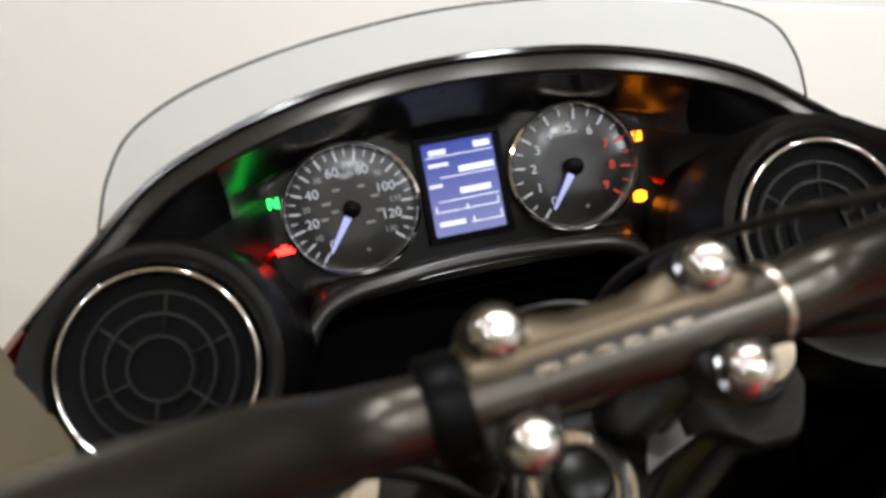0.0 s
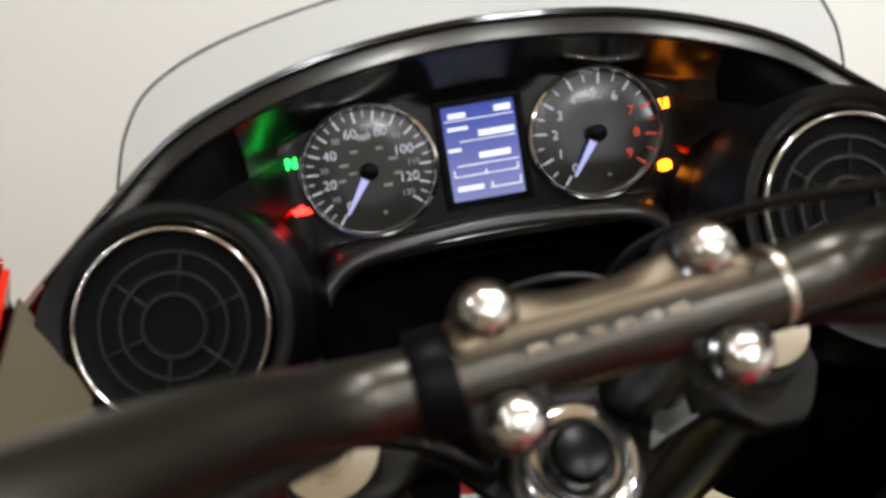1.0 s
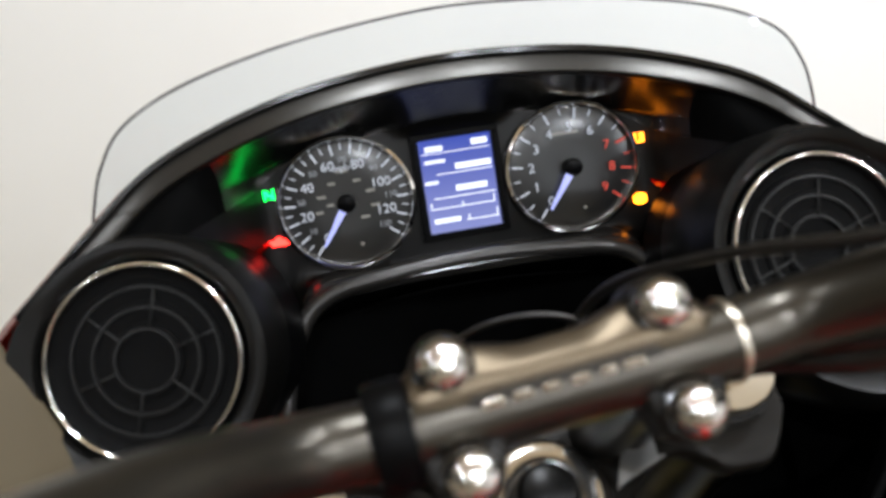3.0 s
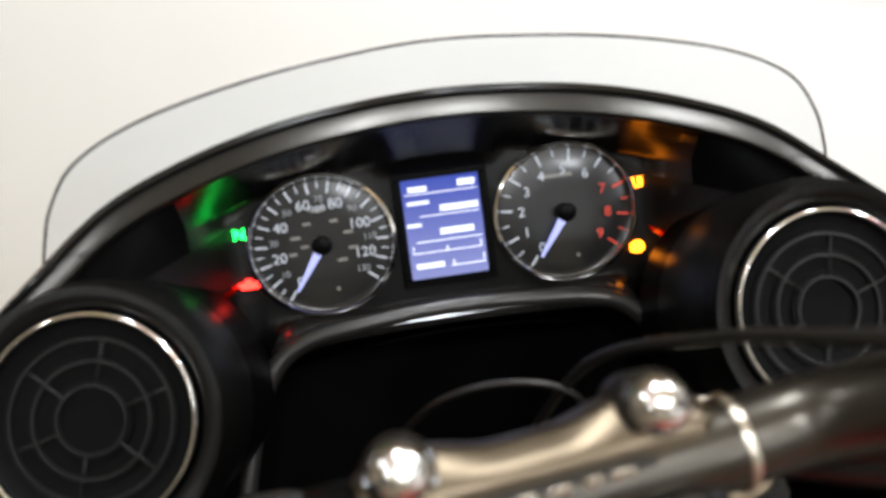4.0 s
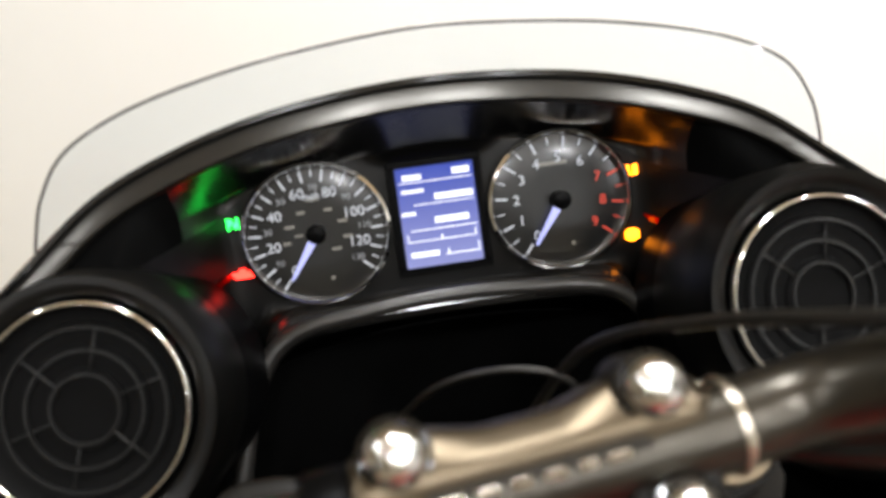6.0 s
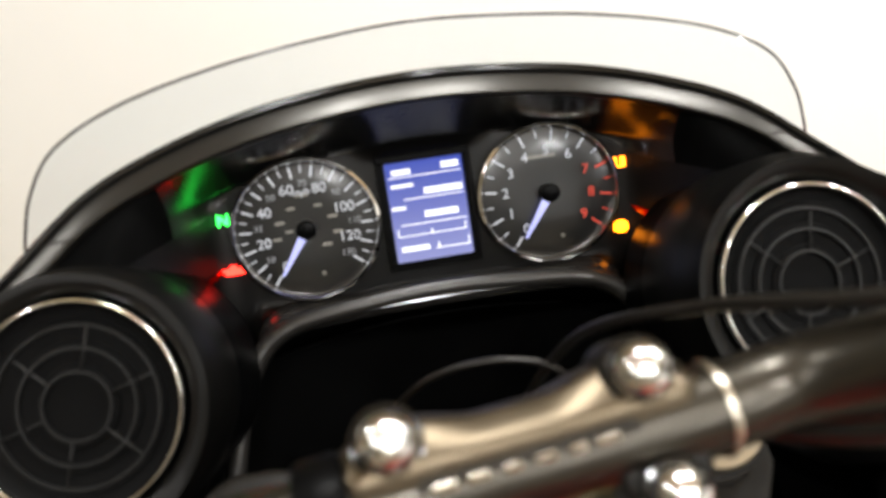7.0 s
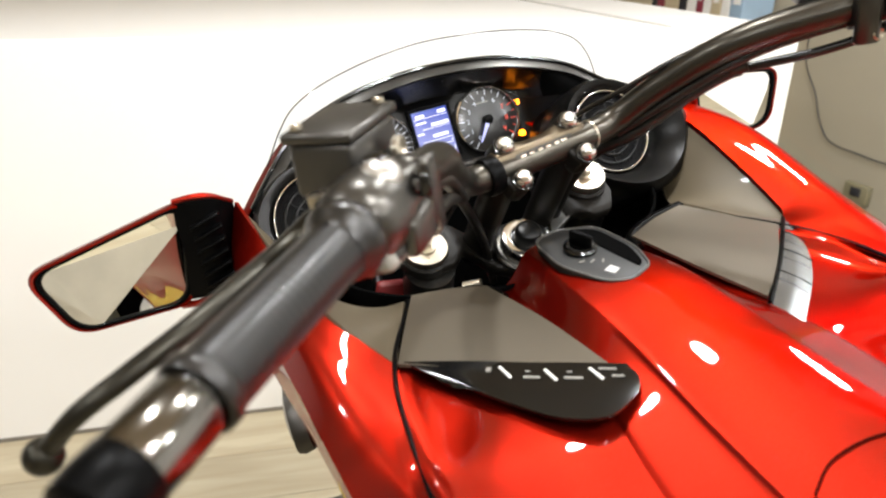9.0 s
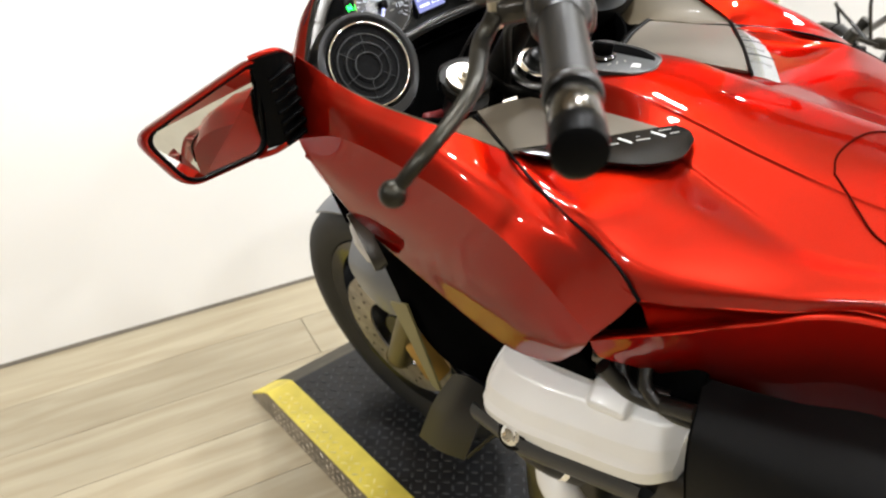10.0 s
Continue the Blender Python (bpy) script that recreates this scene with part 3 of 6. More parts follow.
for u in np.linspace(-0.118, 0.118, 41):
    vb = lerp_tab(V_BOT, abs(u))
    ledge.append([D(u, vb + 0.009 + 0.003 * sm(abs(u), 0.05, 0.1), dash_w(u, vb + 0.009) + 0.001), D(u, vb + 0.006, 0.021), D(u, vb + 0.001, 0.026), D(u, vb - 0.004, 0.022)])
part("panel_ledge", grid(ledge, 0.0015), LIPM, panel, "satin grey ledge under the gauges")


# -- gauges --
DIAL = mat("dark_dial_face", (0.0035, 0.0035, 0.0035), 0.30, 0.0, 0.38, rvar=0.05)
DIAL.node_tree.nodes["Principled BSDF"].inputs["Coat Roughness"].default_value = 0.14
MARK = glow("backlit_white_marks", (0.72, 0.80, 1.0), 0.42, (0.35, 0.35, 0.35))
REDMARK = glow("backlit_red_marks", (1.0, 0.10, 0.06), 0.34, (0.5, 0.05, 0.03))
NEEDLE = glow("backlit_needle", (0.36, 0.42, 1.0), 0.95, (0.3, 0.3, 0.4))
DIMMARK = glow("dim_backlit_marks", (0.72, 0.80, 1.0), 0.16, (0.2, 0.2, 0.2))
DIM = mat("dim_grey_marks", (0.22, 0.21, 0.19), 0.5)
RG = 0.0445


def polar(cu, r, deg, w=0.0):
    return D(cu + r * math.cos(radians(deg)), 0.957 * r * math.sin(radians(deg)), w)


def face(p):
    """Dash-plane matrix at p: x right, y up the panel, z to the rider."""
    m = Matrix((DU, DV * 0.957, DN)).transposed().to_4x4()
    m.translation = p
    return m


def gauge(name, cu, angles, labels, red_from, needle_deg, sub, minor=()):
    c = face(D(cu, 0, 0.001))
    dial = part(name, lathe([(RG, 0.0), (RG, 0.003), (RG - 0.002, 0.0035), (0.020, 0.0025), (0, 0.0025)], c, 64), DIAL, bike, "round black gauge dial with white figures")
    part("bezel", lathe([(RG + 0.0002, 0.0), (RG + 0.0021, 0.003), (RG + 0.0019, 0.0085), (RG + 0.0002, 0.0095), (RG - 0.0012, 0.008), (RG - 0.0016, 0.0034)], c, 64), CHROME, dial, "thin chrome bezel")
    n_t = len(angles)
    a0, a1 = angles[0], angles[-1]
    fine = 4 if n_t == 8 else 2
    steps = (n_t - 1) * fine
    for k in range(steps + 1):
        a = a0 + (a1 - a0) * k / steps
        big = k % 2 == 0
        val = k / fine
        r1, r0 = RG - 0.003, RG - (0.0105 if big else 0.0075)
        m = face(polar(cu, (r0 + r1) / 2, a, 0.0062)) @ pose(0, 0, 0, 0, 0, a)
        is_red = red_from is not None and val >= red_from
        part("tick_mark", block((r1 - r0, 0.0013 if big else 0.0008, 0.0005), m, 0), REDMARK if is_red else MARK, dial, "red tick mark" if is_red else "", smooth=False)
    for a, s in zip(angles, labels):
        if not s:
            continue
        r = RG - 0.0165 if len(s) < 3 else RG - 0.0175
        isred = red_from is not None and angles.index(a) >= red_from
        part("numeral", text_mesh(s, 0.0092, face(polar(cu, r, a, 0.006))), REDMARK if isred else MARK, dial, smooth=False)
    for a, b, s in minor:
        part("small_numeral", text_mesh(s, 0.0058, face(polar(cu, RG - 0.0145, (a + b) / 2, 0.006))), DIMMARK, dial, smooth=False)
    for du, dv, w, h in sub:
        part("small_marking", block((w, h, 0.0004), face(D(cu + du, dv, 0.0052)), 0), DIM, dial, smooth=False)
    ndl = bmesh.new()
    L0, L1 = 0.006, 0.0335
    m = c @ pose(0, 0, 0.008, 0, 0, needle_deg)
    pts = [(L0, 0.0026), (L1, 0.0008), (L1, -0.0008), (L0, -0.0026)]
    f0 = [ndl.verts.new(m @ Vector((x, y, 0))) for x, y in pts]
    f1 = [ndl.verts.new(m @ Vector((x, y, 0.0014))) for x, y in pts]
    ndl.faces.new(f0[::-1]), ndl.faces.new(f1)
    for k in range(4):
        ndl.faces.new((f0[k], f0[(k + 1) % 4], f1[(k + 1) % 4], f1[k]))
    part("needle", ndl, NEEDLE, dial, "pale blue lit needle", smooth=False)
    part("needle_hub", lathe([(0.0062, 0.003), (0.0062, 0.010), (0.0045, 0.0112), (0, 0.0112)], c, 24), BLACK, dial)
    part("reset_dot", lathe([(0.0012, 0.003), (0.0012, 0.0045), (0, 0.0045)], face(D(cu + 0.006, -0.029, 0)) @ pose(0, 0, 0.002), 12), DIM, dial)
    return dial


gauge("speedometer", -0.0775, [234, 192, 150, 108, 66, 24, -18, -60 + 20], ["0", "20", "40", "60", "80", "100", "120", ""], None, 236,
      [(0.0, 0.0215, 0.008, 0.0022), (-0.016, 0.006, 0.006, 0.002), (0.017, 0.006, 0.006, 0.002), (-0.019, -0.004, 0.005, 0.002), (0.019, -0.004, 0.006, 0.002), (-0.008, 0.014, 0.005, 0.002), (0.009, 0.014, 0.005, 0.002), (-0.011, 0.0, 0.005, 0.0018), (0.011, -0.011, 0.006, 0.002)], [(234, 192, "10"), (192, 150, "30"), (150, 108, "50"), (108, 66, "70"), (66, 24, "90"), (24, -18, "110"), (-18, -60, "130")])
gauge("tachometer", 0.0775, [233, 203, 174, 146, 118, 88, 57, 25, -8, -40], ["0", "1", "2", "3", "4", "5", "6", "7", "8", "9"], 7, 236,
      [(-0.003, 0.0235, 0.020, 0.0024)])
part("speedometer_unit", text_mesh("mph", 0.0062, face(D(-0.0775, 0.0235, 0.0062))), MARK, panel, smooth=False)

# -- central display --
sc = face(D(0, 0.001, 0.003))


def screen_material():
    m = mat("lit_display", (0.02, 0.03, 0.08), 0.15, emit=(0.1, 0.14, 0.5), estr=1.0)
    nt = m.node_tree
    b = nt.nodes["Principled BSDF"]
    tc = nt.nodes.new("ShaderNodeTexCoord")
    sep = nt.nodes.new("ShaderNodeSeparateXYZ")
    nt.links.new(tc.outputs["Generated"], sep.inputs[0])
    r = nt.nodes.new("ShaderNodeValToRGB")
    r.color_ramp.elements[0].color = (0.36, 0.38, 0.74, 1)
    r.color_ramp.elements[1].color = (0.035, 0.07, 0.50, 1)
    nt.links.new(sep.outputs[2], r.inputs[0])
    nt.links.new(r.outputs[0], b.inputs["Emission Color"])
    return m


SCREEN = screen_material()
LCDW = glow("display_white_pixels", (0.85, 0.9, 1.0), 1.0, (0.5, 0.5, 0.5))
disp = part("display", plate(round_rect(0.0490, 0.066, 0.001), 0.003, sc @ pose(0, 0, 0)), SCREEN, bike, "blue lit colour display", smooth=False)
frm = bmesh.new()
for x, y, w, h in ((0, 0.0355, 0.060, 0.005), (0, -0.0355, 0.060, 0.005), (-0.0278, 0, 0.0045, 0.066), (0.0278, 0, 0.0045, 0.066)):
    block((w, h, 0.004), sc @ pose(x, y, 0.002), 0.0006, 1, frm)
part("display_frame", frm, BLACK, disp, smooth=False)
for x, y, w, h in ((-0.0145, 0.0265, 0.012, 0.0035), (0.0165, 0.0278, 0.011, 0.0042), (0, 0.0232, 0.046, 0.0007), (-0.015, 0.0175, 0.014, 0.0024), (0.0105, 0.0125, 0.0245, 0.0042),
                   (0.004, 0.0083, 0.038, 0.0007), (-0.019, 0.003, 0.009, 0.0024), (0.0075, -0.0028, 0.0215, 0.0042), (0.002, -0.0085, 0.042, 0.0008), (-0.0215, -0.0135, 0.0009, 0.005),
                   (0.0215, -0.0135, 0.0009, 0.005), (0, -0.0158, 0.043, 0.0008), (0, -0.0145, 0.0012, 0.0035), (-0.012, -0.0245, 0.018, 0.0035), (0.012, -0.0262, 0.022, 0.0009), (0.0225, -0.0235, 0.0009, 0.006), (0.003, -0.0245, 0.0012, 0.004)):
    part("readout", block((w, h, 0.0004), sc @ pose(x, y, 0.0034), 0), LCDW, disp, smooth=False)


# -- warning lamps --
def lamp(u, v, w, color, strength, shape, label):
    bm = bmesh.new()
    for x, y, a, b in shape:
        block((a, b, 0.0020), face(D(u + x, v + y, dash_w(u + x, v + y) + 0.0042)), 0.0002, 1, bm)
    part("warning_lamp", bm, glow("lamp_" + label.split()[0], color, strength), panel, label + " warning lamp", smooth=False)


lamp(-0.1275, 0.013, 0.0066, (0.015, 1.0, 0.09), 9, ((-0.0028, 0, 0.0012, 0.0075), (0.0028, 0, 0.0012, 0.0075), (-0.001, 0.001, 0.0014, 0.004), (0.001, -0.001, 0.0014, 0.004)), "green neutral")
lamp(-0.1265, -0.0195, 0.0066, (1.0, 0.02, 0.012), 12, ((0, 0, 0.010, 0.0045), (-0.005, 0.001, 0.003, 0.002), (0.005, -0.001, 0.003, 0.002), (0.0, 0.003, 0.004, 0.002)), "red oil")
lamp(0.1258, 0.0125, 0.0066, (1.0, 0.24, 0.006), 10, ((-0.0026, 0, 0.003, 0.0065), (0.0026, 0, 0.003, 0.0065), (0, -0.003, 0.007, 0.0012)), "amber immobiliser")
lamp(0.1228, -0.0295, 0.0085, (1.0, 0.25, 0.006), 12, ((0, 0, 0.009, 0.0055), (0, 0.003, 0.005, 0.002), (0, -0.003, 0.005, 0.0016)), "amber brake")

# -- loudspeakers --
RIB = mat("grey_grille_rib", (0.0048, 0.0048, 0.0047), 0.45, spec=0.3)
GRILLE = mat("speaker_grille_mesh", (0.0022, 0.0022, 0.0023), 0.55, spec=0.06, bump=0.5, bscale=1400)
for s in (-1, 1):
    ax = Vector((s * 0.05, -0.84, 0.54))
    m = basis(((-0.1925 if s < 0 else 0.188), -0.115, 1.137), ax) @ Matrix.Scale(0.945, 4)
    sp = part("loudspeaker", lathe([(0.0545, -0.002), (0.053, -0.004), (0.046, -0.0045), (0.0455, -0.003), (0.0425, -0.003), (0.042, -0.0045), (0.034, -0.005), (0.0335, -0.0035), (0.0305, -0.0035), (0.030, -0.005), (0.022, -0.0055), (0.0215, -0.004), (0.0185, -0.004), (0.018, -0.0055), (0.008, -0.006), (0, -0.006)], m, 64),
              GRILLE, bike, "round loudspeaker with black ribbed grille")
    part("chrome_ring", lathe([(0.0553 - 0.0017 * math.cos(a), -0.001 + 0.0040 * math.sin(a)) for a in np.linspace(-0.5, 3.64, 16)], m, 72), CHROME, sp, "polished chrome trim ring")
    part("housing", lathe([(0.0575, -0.004), (0.063, -0.001), (0.066, -0.004), (0.069, -0.016), (0.074, -0.045), (0.076, -0.09), (0.060, -0.13), (0, -0.14)], m, 56), BLACK, sp)
    for k in range(6):
        a = 2 * math.pi * k / 6 + 0.3
        part("grille_rib", block((0.024, 0.0012, 0.0012), m @ pose(0, 0, -0.0034, 0, 0, math.degrees(a)) @ pose(0.030, 0, 0), 0.0004, 1), RIB, sp)
    for rr in (0.018, 0.0305, 0.0425):
        part("grille_ring", lathe([(rr - 0.0008, -0.0050), (rr - 0.0006, -0.0026), (rr + 0.0006, -0.0026), (rr + 0.0008, -0.0050)], m, 56), RIB, sp)

# black pods round the loudspeakers, swelling towards the tank on the outer lower side
for s, cx, swell, wide in ((-1, -0.1925, 0.010, 0.078), (1, 0.188, 0.046, 0.096)):
    pm = basis((cx, -0.115, 1.137), (s * 0.05, -0.84, 0.54))
    pod_rows = []
    for k in range(65):
        th = 2 * math.pi * k / 64
        g_ = 0.12 + 0.88 * sm(math.cos(th - math.radians(-48)), -0.25, 0.9)
        if s < 0:
            th = math.pi - th
        q_ = 0.068 + (wide - 0.068) * g_
        pod_rows.append([pm @ Vector((r_ * math.cos(th), r_ * math.sin(th), h_)) for r_, h_ in ((0.0545, -0.004), (0.0575, 0.001 + 0.004 * g_), (0.062, 0.002 + 0.45 * swell * g_), (0.5 * (0.062 + q_), 0.001 + 0.92 * swell * g_), (q_ - 0.006, 0.85 * swell * g_ - 0.002), (q_, 0.45 * swell * g_ - 0.012), (q_ * 1.01, -0.045), (q_ * 0.95, -0.085))])
    part("speaker_pod", grid(pod_rows), PANELM, bike, "black moulded loudspeaker pod")

# -- windscreen --
def glass_material():
    m = bpy.data.materials.new("tinted_screen")
    m.use_nodes = True
    nt = m.node_tree
    nt.nodes.remove(nt.nodes["Principled BSDF"])
    out = nt.nodes["Material Output"]
    tr = nt.nodes.new("ShaderNodeBsdfTransparent")
    tr.inputs[0].default_value = (0.965, 0.985, 1.0, 1)
    gl = nt.nodes.new("ShaderNodeBsdfGlossy")
    gl.inputs[0].default_value, gl.inputs[1].default_value = (1, 1, 1, 1), 0.03
    lw = nt.nodes.new("ShaderNodeLayerWeight")
    pw = nt.nodes.new("ShaderNodeMath")
    pw.operation, pw.inputs[1].default_value = "POWER", 4.0
    nt.links.new(lw.outputs["Facing"], pw.inputs[0])
    fr = nt.nodes.new("ShaderNodeMapRange")
    fr.inputs["To Min"].default_value, fr.inputs["To Max"].default_value = 0.02, 0.12
    nt.links.new(pw.outputs[0], fr.inputs["Value"])
    mx = nt.nodes.new("ShaderNodeMixShader")
    nt.links.new(fr.outputs[0], mx.inputs[0])
    nt.links.new(tr.outputs[0], mx.inputs[1])
    nt.links.new(gl.outputs[0], mx.inputs[2])
    nt.links.new(mx.outputs[0], out.inputs[0])
    return m


SCR_HALF = [(0.0, -0.0017, 1.2713), (0.05, -0.0150, 1.2715), (0.10, -0.0305, 1.2685), (0.15, -0.0420, 1.2590), (0.185, -0.0460, 1.2430), (0.205, -0.0445, 1.2200), (0.218, -0.0390, 1.1960), (0.226, -0.0325, 1.1800)]
top = crom(mirror_x(SCR_HALF[:0:-1]) + SCR_HALF, 90)
srows = []
for p in top:
    w = 1 - min(1, abs(p.x) / 0.25)
    srows.append([p + Vector((p.x * 0.05 * k, (0.050 + 0.035 * w) * k, -0.055 * k * (0.4 + w) - 0.01 * k * k)) for k in (0, 0.33, 0.66, 1.0)])
screen_ob = part("windscreen", grid(srows, 0.003), glass_material(), bike, "low clear tinted windscreen")
screen_ob.visible_shadow = False
part("screen_edge", tube([p for p in top], 0.0008, raw=True, seg=8), mat("dark_screen_edge", (0.03, 0.03, 0.035), 0.2), screen_ob)

# -- red nose cowl, running round ahead of the dash --
nose = []
for k in range(41):
    th = math.pi * k / 40
    c, s_ = math.cos(th), math.sin(th)
    sec = []
    for f, z, dy in ((0.60, 1.135, 0.0), (0.85, 1.125, 0.02), (1.0, 1.07, 0.04), (0.98, 0.98, 0.03), (0.86, 0.90, 0.0)):
        x = -0.268 * f * c
        y = -0.085 + (0.25 + dy) * f * s_
        sec.append((x, y, z))
    nose.append(crom(sec, 14))
part("nose_cowl", grid(nose, 0.004), RED, bike, "glossy red nose cowl")

# -- side fairings --
TOP_EDGE = [(-0.275, -0.090, 1.175), (-0.264, -0.200, 1.147), (-0.252, -0.320, 1.142), (-0.222, -0.381, 1.120), (-0.240, -0.450, 1.104), (-0.249, -0.530, 1.078), (-0.247, -0.558, 1.045)]
CROWN = [(-0.294, -0.092, 1.128), (-0.288, -0.200, 1.135), (-0.281, -0.330, 1.131), (-0.271, -0.415, 1.112), (-0.264, -0.470, 1.084), (-0.258, -0.522, 1.046), (-0.254, -0.542, 1.018)]
CREASE = [(-0.303, -0.098, 1.080), (-0.300, -0.200, 1.112), (-0.296, -0.335, 1.108), (-0.292, -0.430, 1.085), (-0.283, -0.479, 1.045), (-0.270, -0.505, 1.003), (-0.262, -0.517, 0.982)]
HEM = [(-0.308, -0.118, 1.065), (-0.281, -0.154, 0.971), (-0.259, -0.258, 0.904), (-0.25, -0.336, 0.874), (-0.249, -0.394, 0.872), (-0.247, -0.45, 0.892), (-0.252, -0.495, 0.942)]
SHOULDER = [(-0.283, -0.091, 1.155), (-0.275, -0.200, 1.143), (-0.266, -0.325, 1.138), (-0.247, -0.398, 1.118), (-0.252, -0.460, 1.096), (-0.2535, -0.526, 1.063), (-0.2505, -0.550, 1.032)]
LEFT = []
for a_, b_, k_, c_, h_ in zip(TOP_EDGE, SHOULDER, CROWN, CREASE, HEM):
    mid = (Vector(c_) + Vector(h_)) / 2 + Vector((-0.010, -0.006, 0.006)) * min(1.0, (Vector(c_) - Vector(h_)).length / 0.13)
    LEFT.append([a_, b_, k_, c_, tuple(mid), h_])
RTOP = [(0.275, -0.090, 1.152), (0.268, -0.200, 1.124), (0.252, -0.320, 1.086), (0.224, -0.362, 1.084), (0.238, -0.450, 1.086), (0.247, -0.530, 1.070), (0.247, -0.558, 1.044)]
RCROWN = [(0.310, -0.092, 1.140), (0.322, -0.200, 1.128), (0.303, -0.330, 1.098), (0.282, -0.415, 1.088), (0.272, -0.472, 1.074), (0.262, -0.524, 1.046), (0.256, -0.545, 1.018)]
RCREASE = [(0.334, -0.098, 1.110), (0.358, -0.200, 1.094), (0.336, -0.335, 1.074), (0.312, -0.435, 1.058), (0.298, -0.482, 1.036), (0.278, -0.508, 1.000), (0.264, -0.520, 0.982)]
RIGHT = []
for a_, k_, c_, h_ in zip(RTOP, RCROWN, RCREASE, HEM):
    e_ = (-h_[0] + 0.02, h_[1], h_[2])
    RIGHT.append([a_, tuple((Vector(a_) + Vector(k_)) / 2 + Vector((0, 0, 0.003))), k_, c_, tuple((Vector(c_) + Vector(e_)) / 2 + Vector((0.004, 0.004, -0.002))), e_])
for SEC, sg in ((LEFT, 1), (RIGHT, -1)):
    fb = loft([c[:4] for c in SEC], 70, 24, 0.004 * sg)
    sf = part("side_fairing", add(fb, loft([c[3:] for c in SEC], 70, 18, 0.004 * sg)), RED, bike, "glossy candy red side fairing with a hard crease")
    hem = [[Vector(c[5]), Vector(c[5]) + Vector((sg * 0.004, 0.006, -0.010)), Vector(c[5]) + Vector((sg * 0.020, 0.014, -0.016)), Vector(c[5]) + Vector((sg * 0.045, 0.02, -0.012))] for c in SEC]
    part("fairing_hem", loft(hem, 50, 8, 0.002), RED, sf)

# -- tank and body behind the fairing seam --
NODES = [  # y, then half-section: spine top and edge, foot of the spine, shoulder, crest, outer edge
    (-0.270, 1.114, 0.036, 0.062, 1.080, 0.115, 1.084, 0.150, 1.088, 0.163, 1.090),
    (-0.385, 1.124, 0.050, 0.080, 1.089, 0.140, 1.094, 0.197, 1.102, 0.2215, 1.113),
    (-0.450, 1.119, 0.054, 0.091, 1.093, 0.153, 1.0975, 0.212, 1.101, 0.2425, 1.104),
    (-0.500, 1.113, 0.058, 0.102, 1.091, 0.165, 1.0955, 0.222, 1.098, 0.2475, 1.088),
    (-0.558, 1.105, 0.062, 0.112, 1.080, 0.172, 1.084, 0.224, 1.075, 0.247, 1.046),
    (-0.650, 1.096, 0.066, 0.120, 1.067, 0.148, 1.066, 0.170, 1.059, 0.184, 1.042),
    (-0.760, 1.090, 0.062, 0.096, 1.069, 0.110, 1.068, 0.122, 1.066, 0.131, 1.056),
    (-0.900, 1.060, 0.055, 0.088, 1.040, 0.098, 1.039, 0.108, 1.035, 0.114, 1.022),
    (-1.020, 0.990, 0.050, 0.085, 0.965, 0.105, 0.950, 0.118, 0.930, 0.124, 0.900),
]
secs = []
for y, zc, xe, xf, zf, xm, zm, xc, zcr, xo, zo in NODES:
    k = (zc - zf) * 0.12
    h = [(0.5 * xe, zc - 0.001), (xe - 0.005, zc - 0.004), (xe + 0.003, zc - 0.009), (xf - 0.007, zf + k), (xf + 0.006, zf - 0.001), (xm, zm), (xc, zcr), ((xc + xo) / 2 + 0.004, (zcr + zo) / 2 + 0.004), (xo, zo)]
    low = 0.022 if y > -0.47 else 0.012 if y > -0.52 else 0.0
    secs.append([(-x, y, z) for x, z in reversed(h)] + [(0, y, zc)] + [(x, y, z - low * sm(x, 0.1, 0.2)) for x, z in h])
part("tank_cover", loft(secs, 80, 130, 0.004), RED, bike, "glossy candy red tank cover with raised spine")

# seam strip between fairing and tank cover
for s in (-1, 1):
    seam = [(s * 0.163, -0.266, 1.099), (s * 0.2215, -0.379, 1.121), (s * 0.2405, -0.450, 1.1045), (s * 0.2495, -0.530, 1.0785), (s * 0.248, -0.560, 1.044)]
    if s > 0:
        seam = [(0.163, -0.270, 1.092), (0.224, -0.364, 1.088), (0.238, -0.450, 1.089), (0.247, -0.530, 1.073), (0.247, -0.560, 1.042)]
    part("seam_strip", tube(seam, 0.0019, 40, 8), BLACK, bike, "black rubber seam strip")

# inner cowl panels, from the speakers back to the seam
for s in (-1, 1):
    outer = [Vector(p) - Vector((0.001, 0, 0.002)) for p in RTOP[:4]] if s > 0 else [(s * 0.270, -0.100, 1.160), (s * 0.262, -0.200, 1.143), (s * 0.250, -0.320, 1.139), (s * 0.222, -0.381, 1.118)]
    inner_ = [(s * 0.244, -0.128, 1.112), (s * 0.216, -0.182, 1.066), (s * 0.182, -0.236, 1.080), (s * 0.168, -0.268, 1.098)]
    q = [[a_, tuple(Vector(a_).lerp(Vector(i_), 0.5) + Vector((0, 0, 0.002))), i_] for a_, i_ in zip(outer, inner_)]
    part("inner_panel", loft(q, 30, 20, 0.003 * s), PANELT, bike, "satin brown inner cowl panel")
    # Added black skirt: hides a bright gap so the cavity stays dark.
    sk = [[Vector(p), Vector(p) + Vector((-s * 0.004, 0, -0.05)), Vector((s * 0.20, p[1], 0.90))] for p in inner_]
    part("cavity_shade_skirt", loft(sk, 24, 8, 0.002), CAVITY, bike)

# Added black sheet in place of the darkness below the yoke.
shade_floor = [[(x, y, 0.925 - 0.15 * (x + 0.08) ** 2) for x in (-0.20, -0.12, -0.05, 0.02)] for y in (-0.30, -0.18, -0.02)]
part("cavity_shade_sheet", loft(shade_floor, 8, 8, 0.003), CAVITY, bike, "added black sheet for the darkness under the yoke")

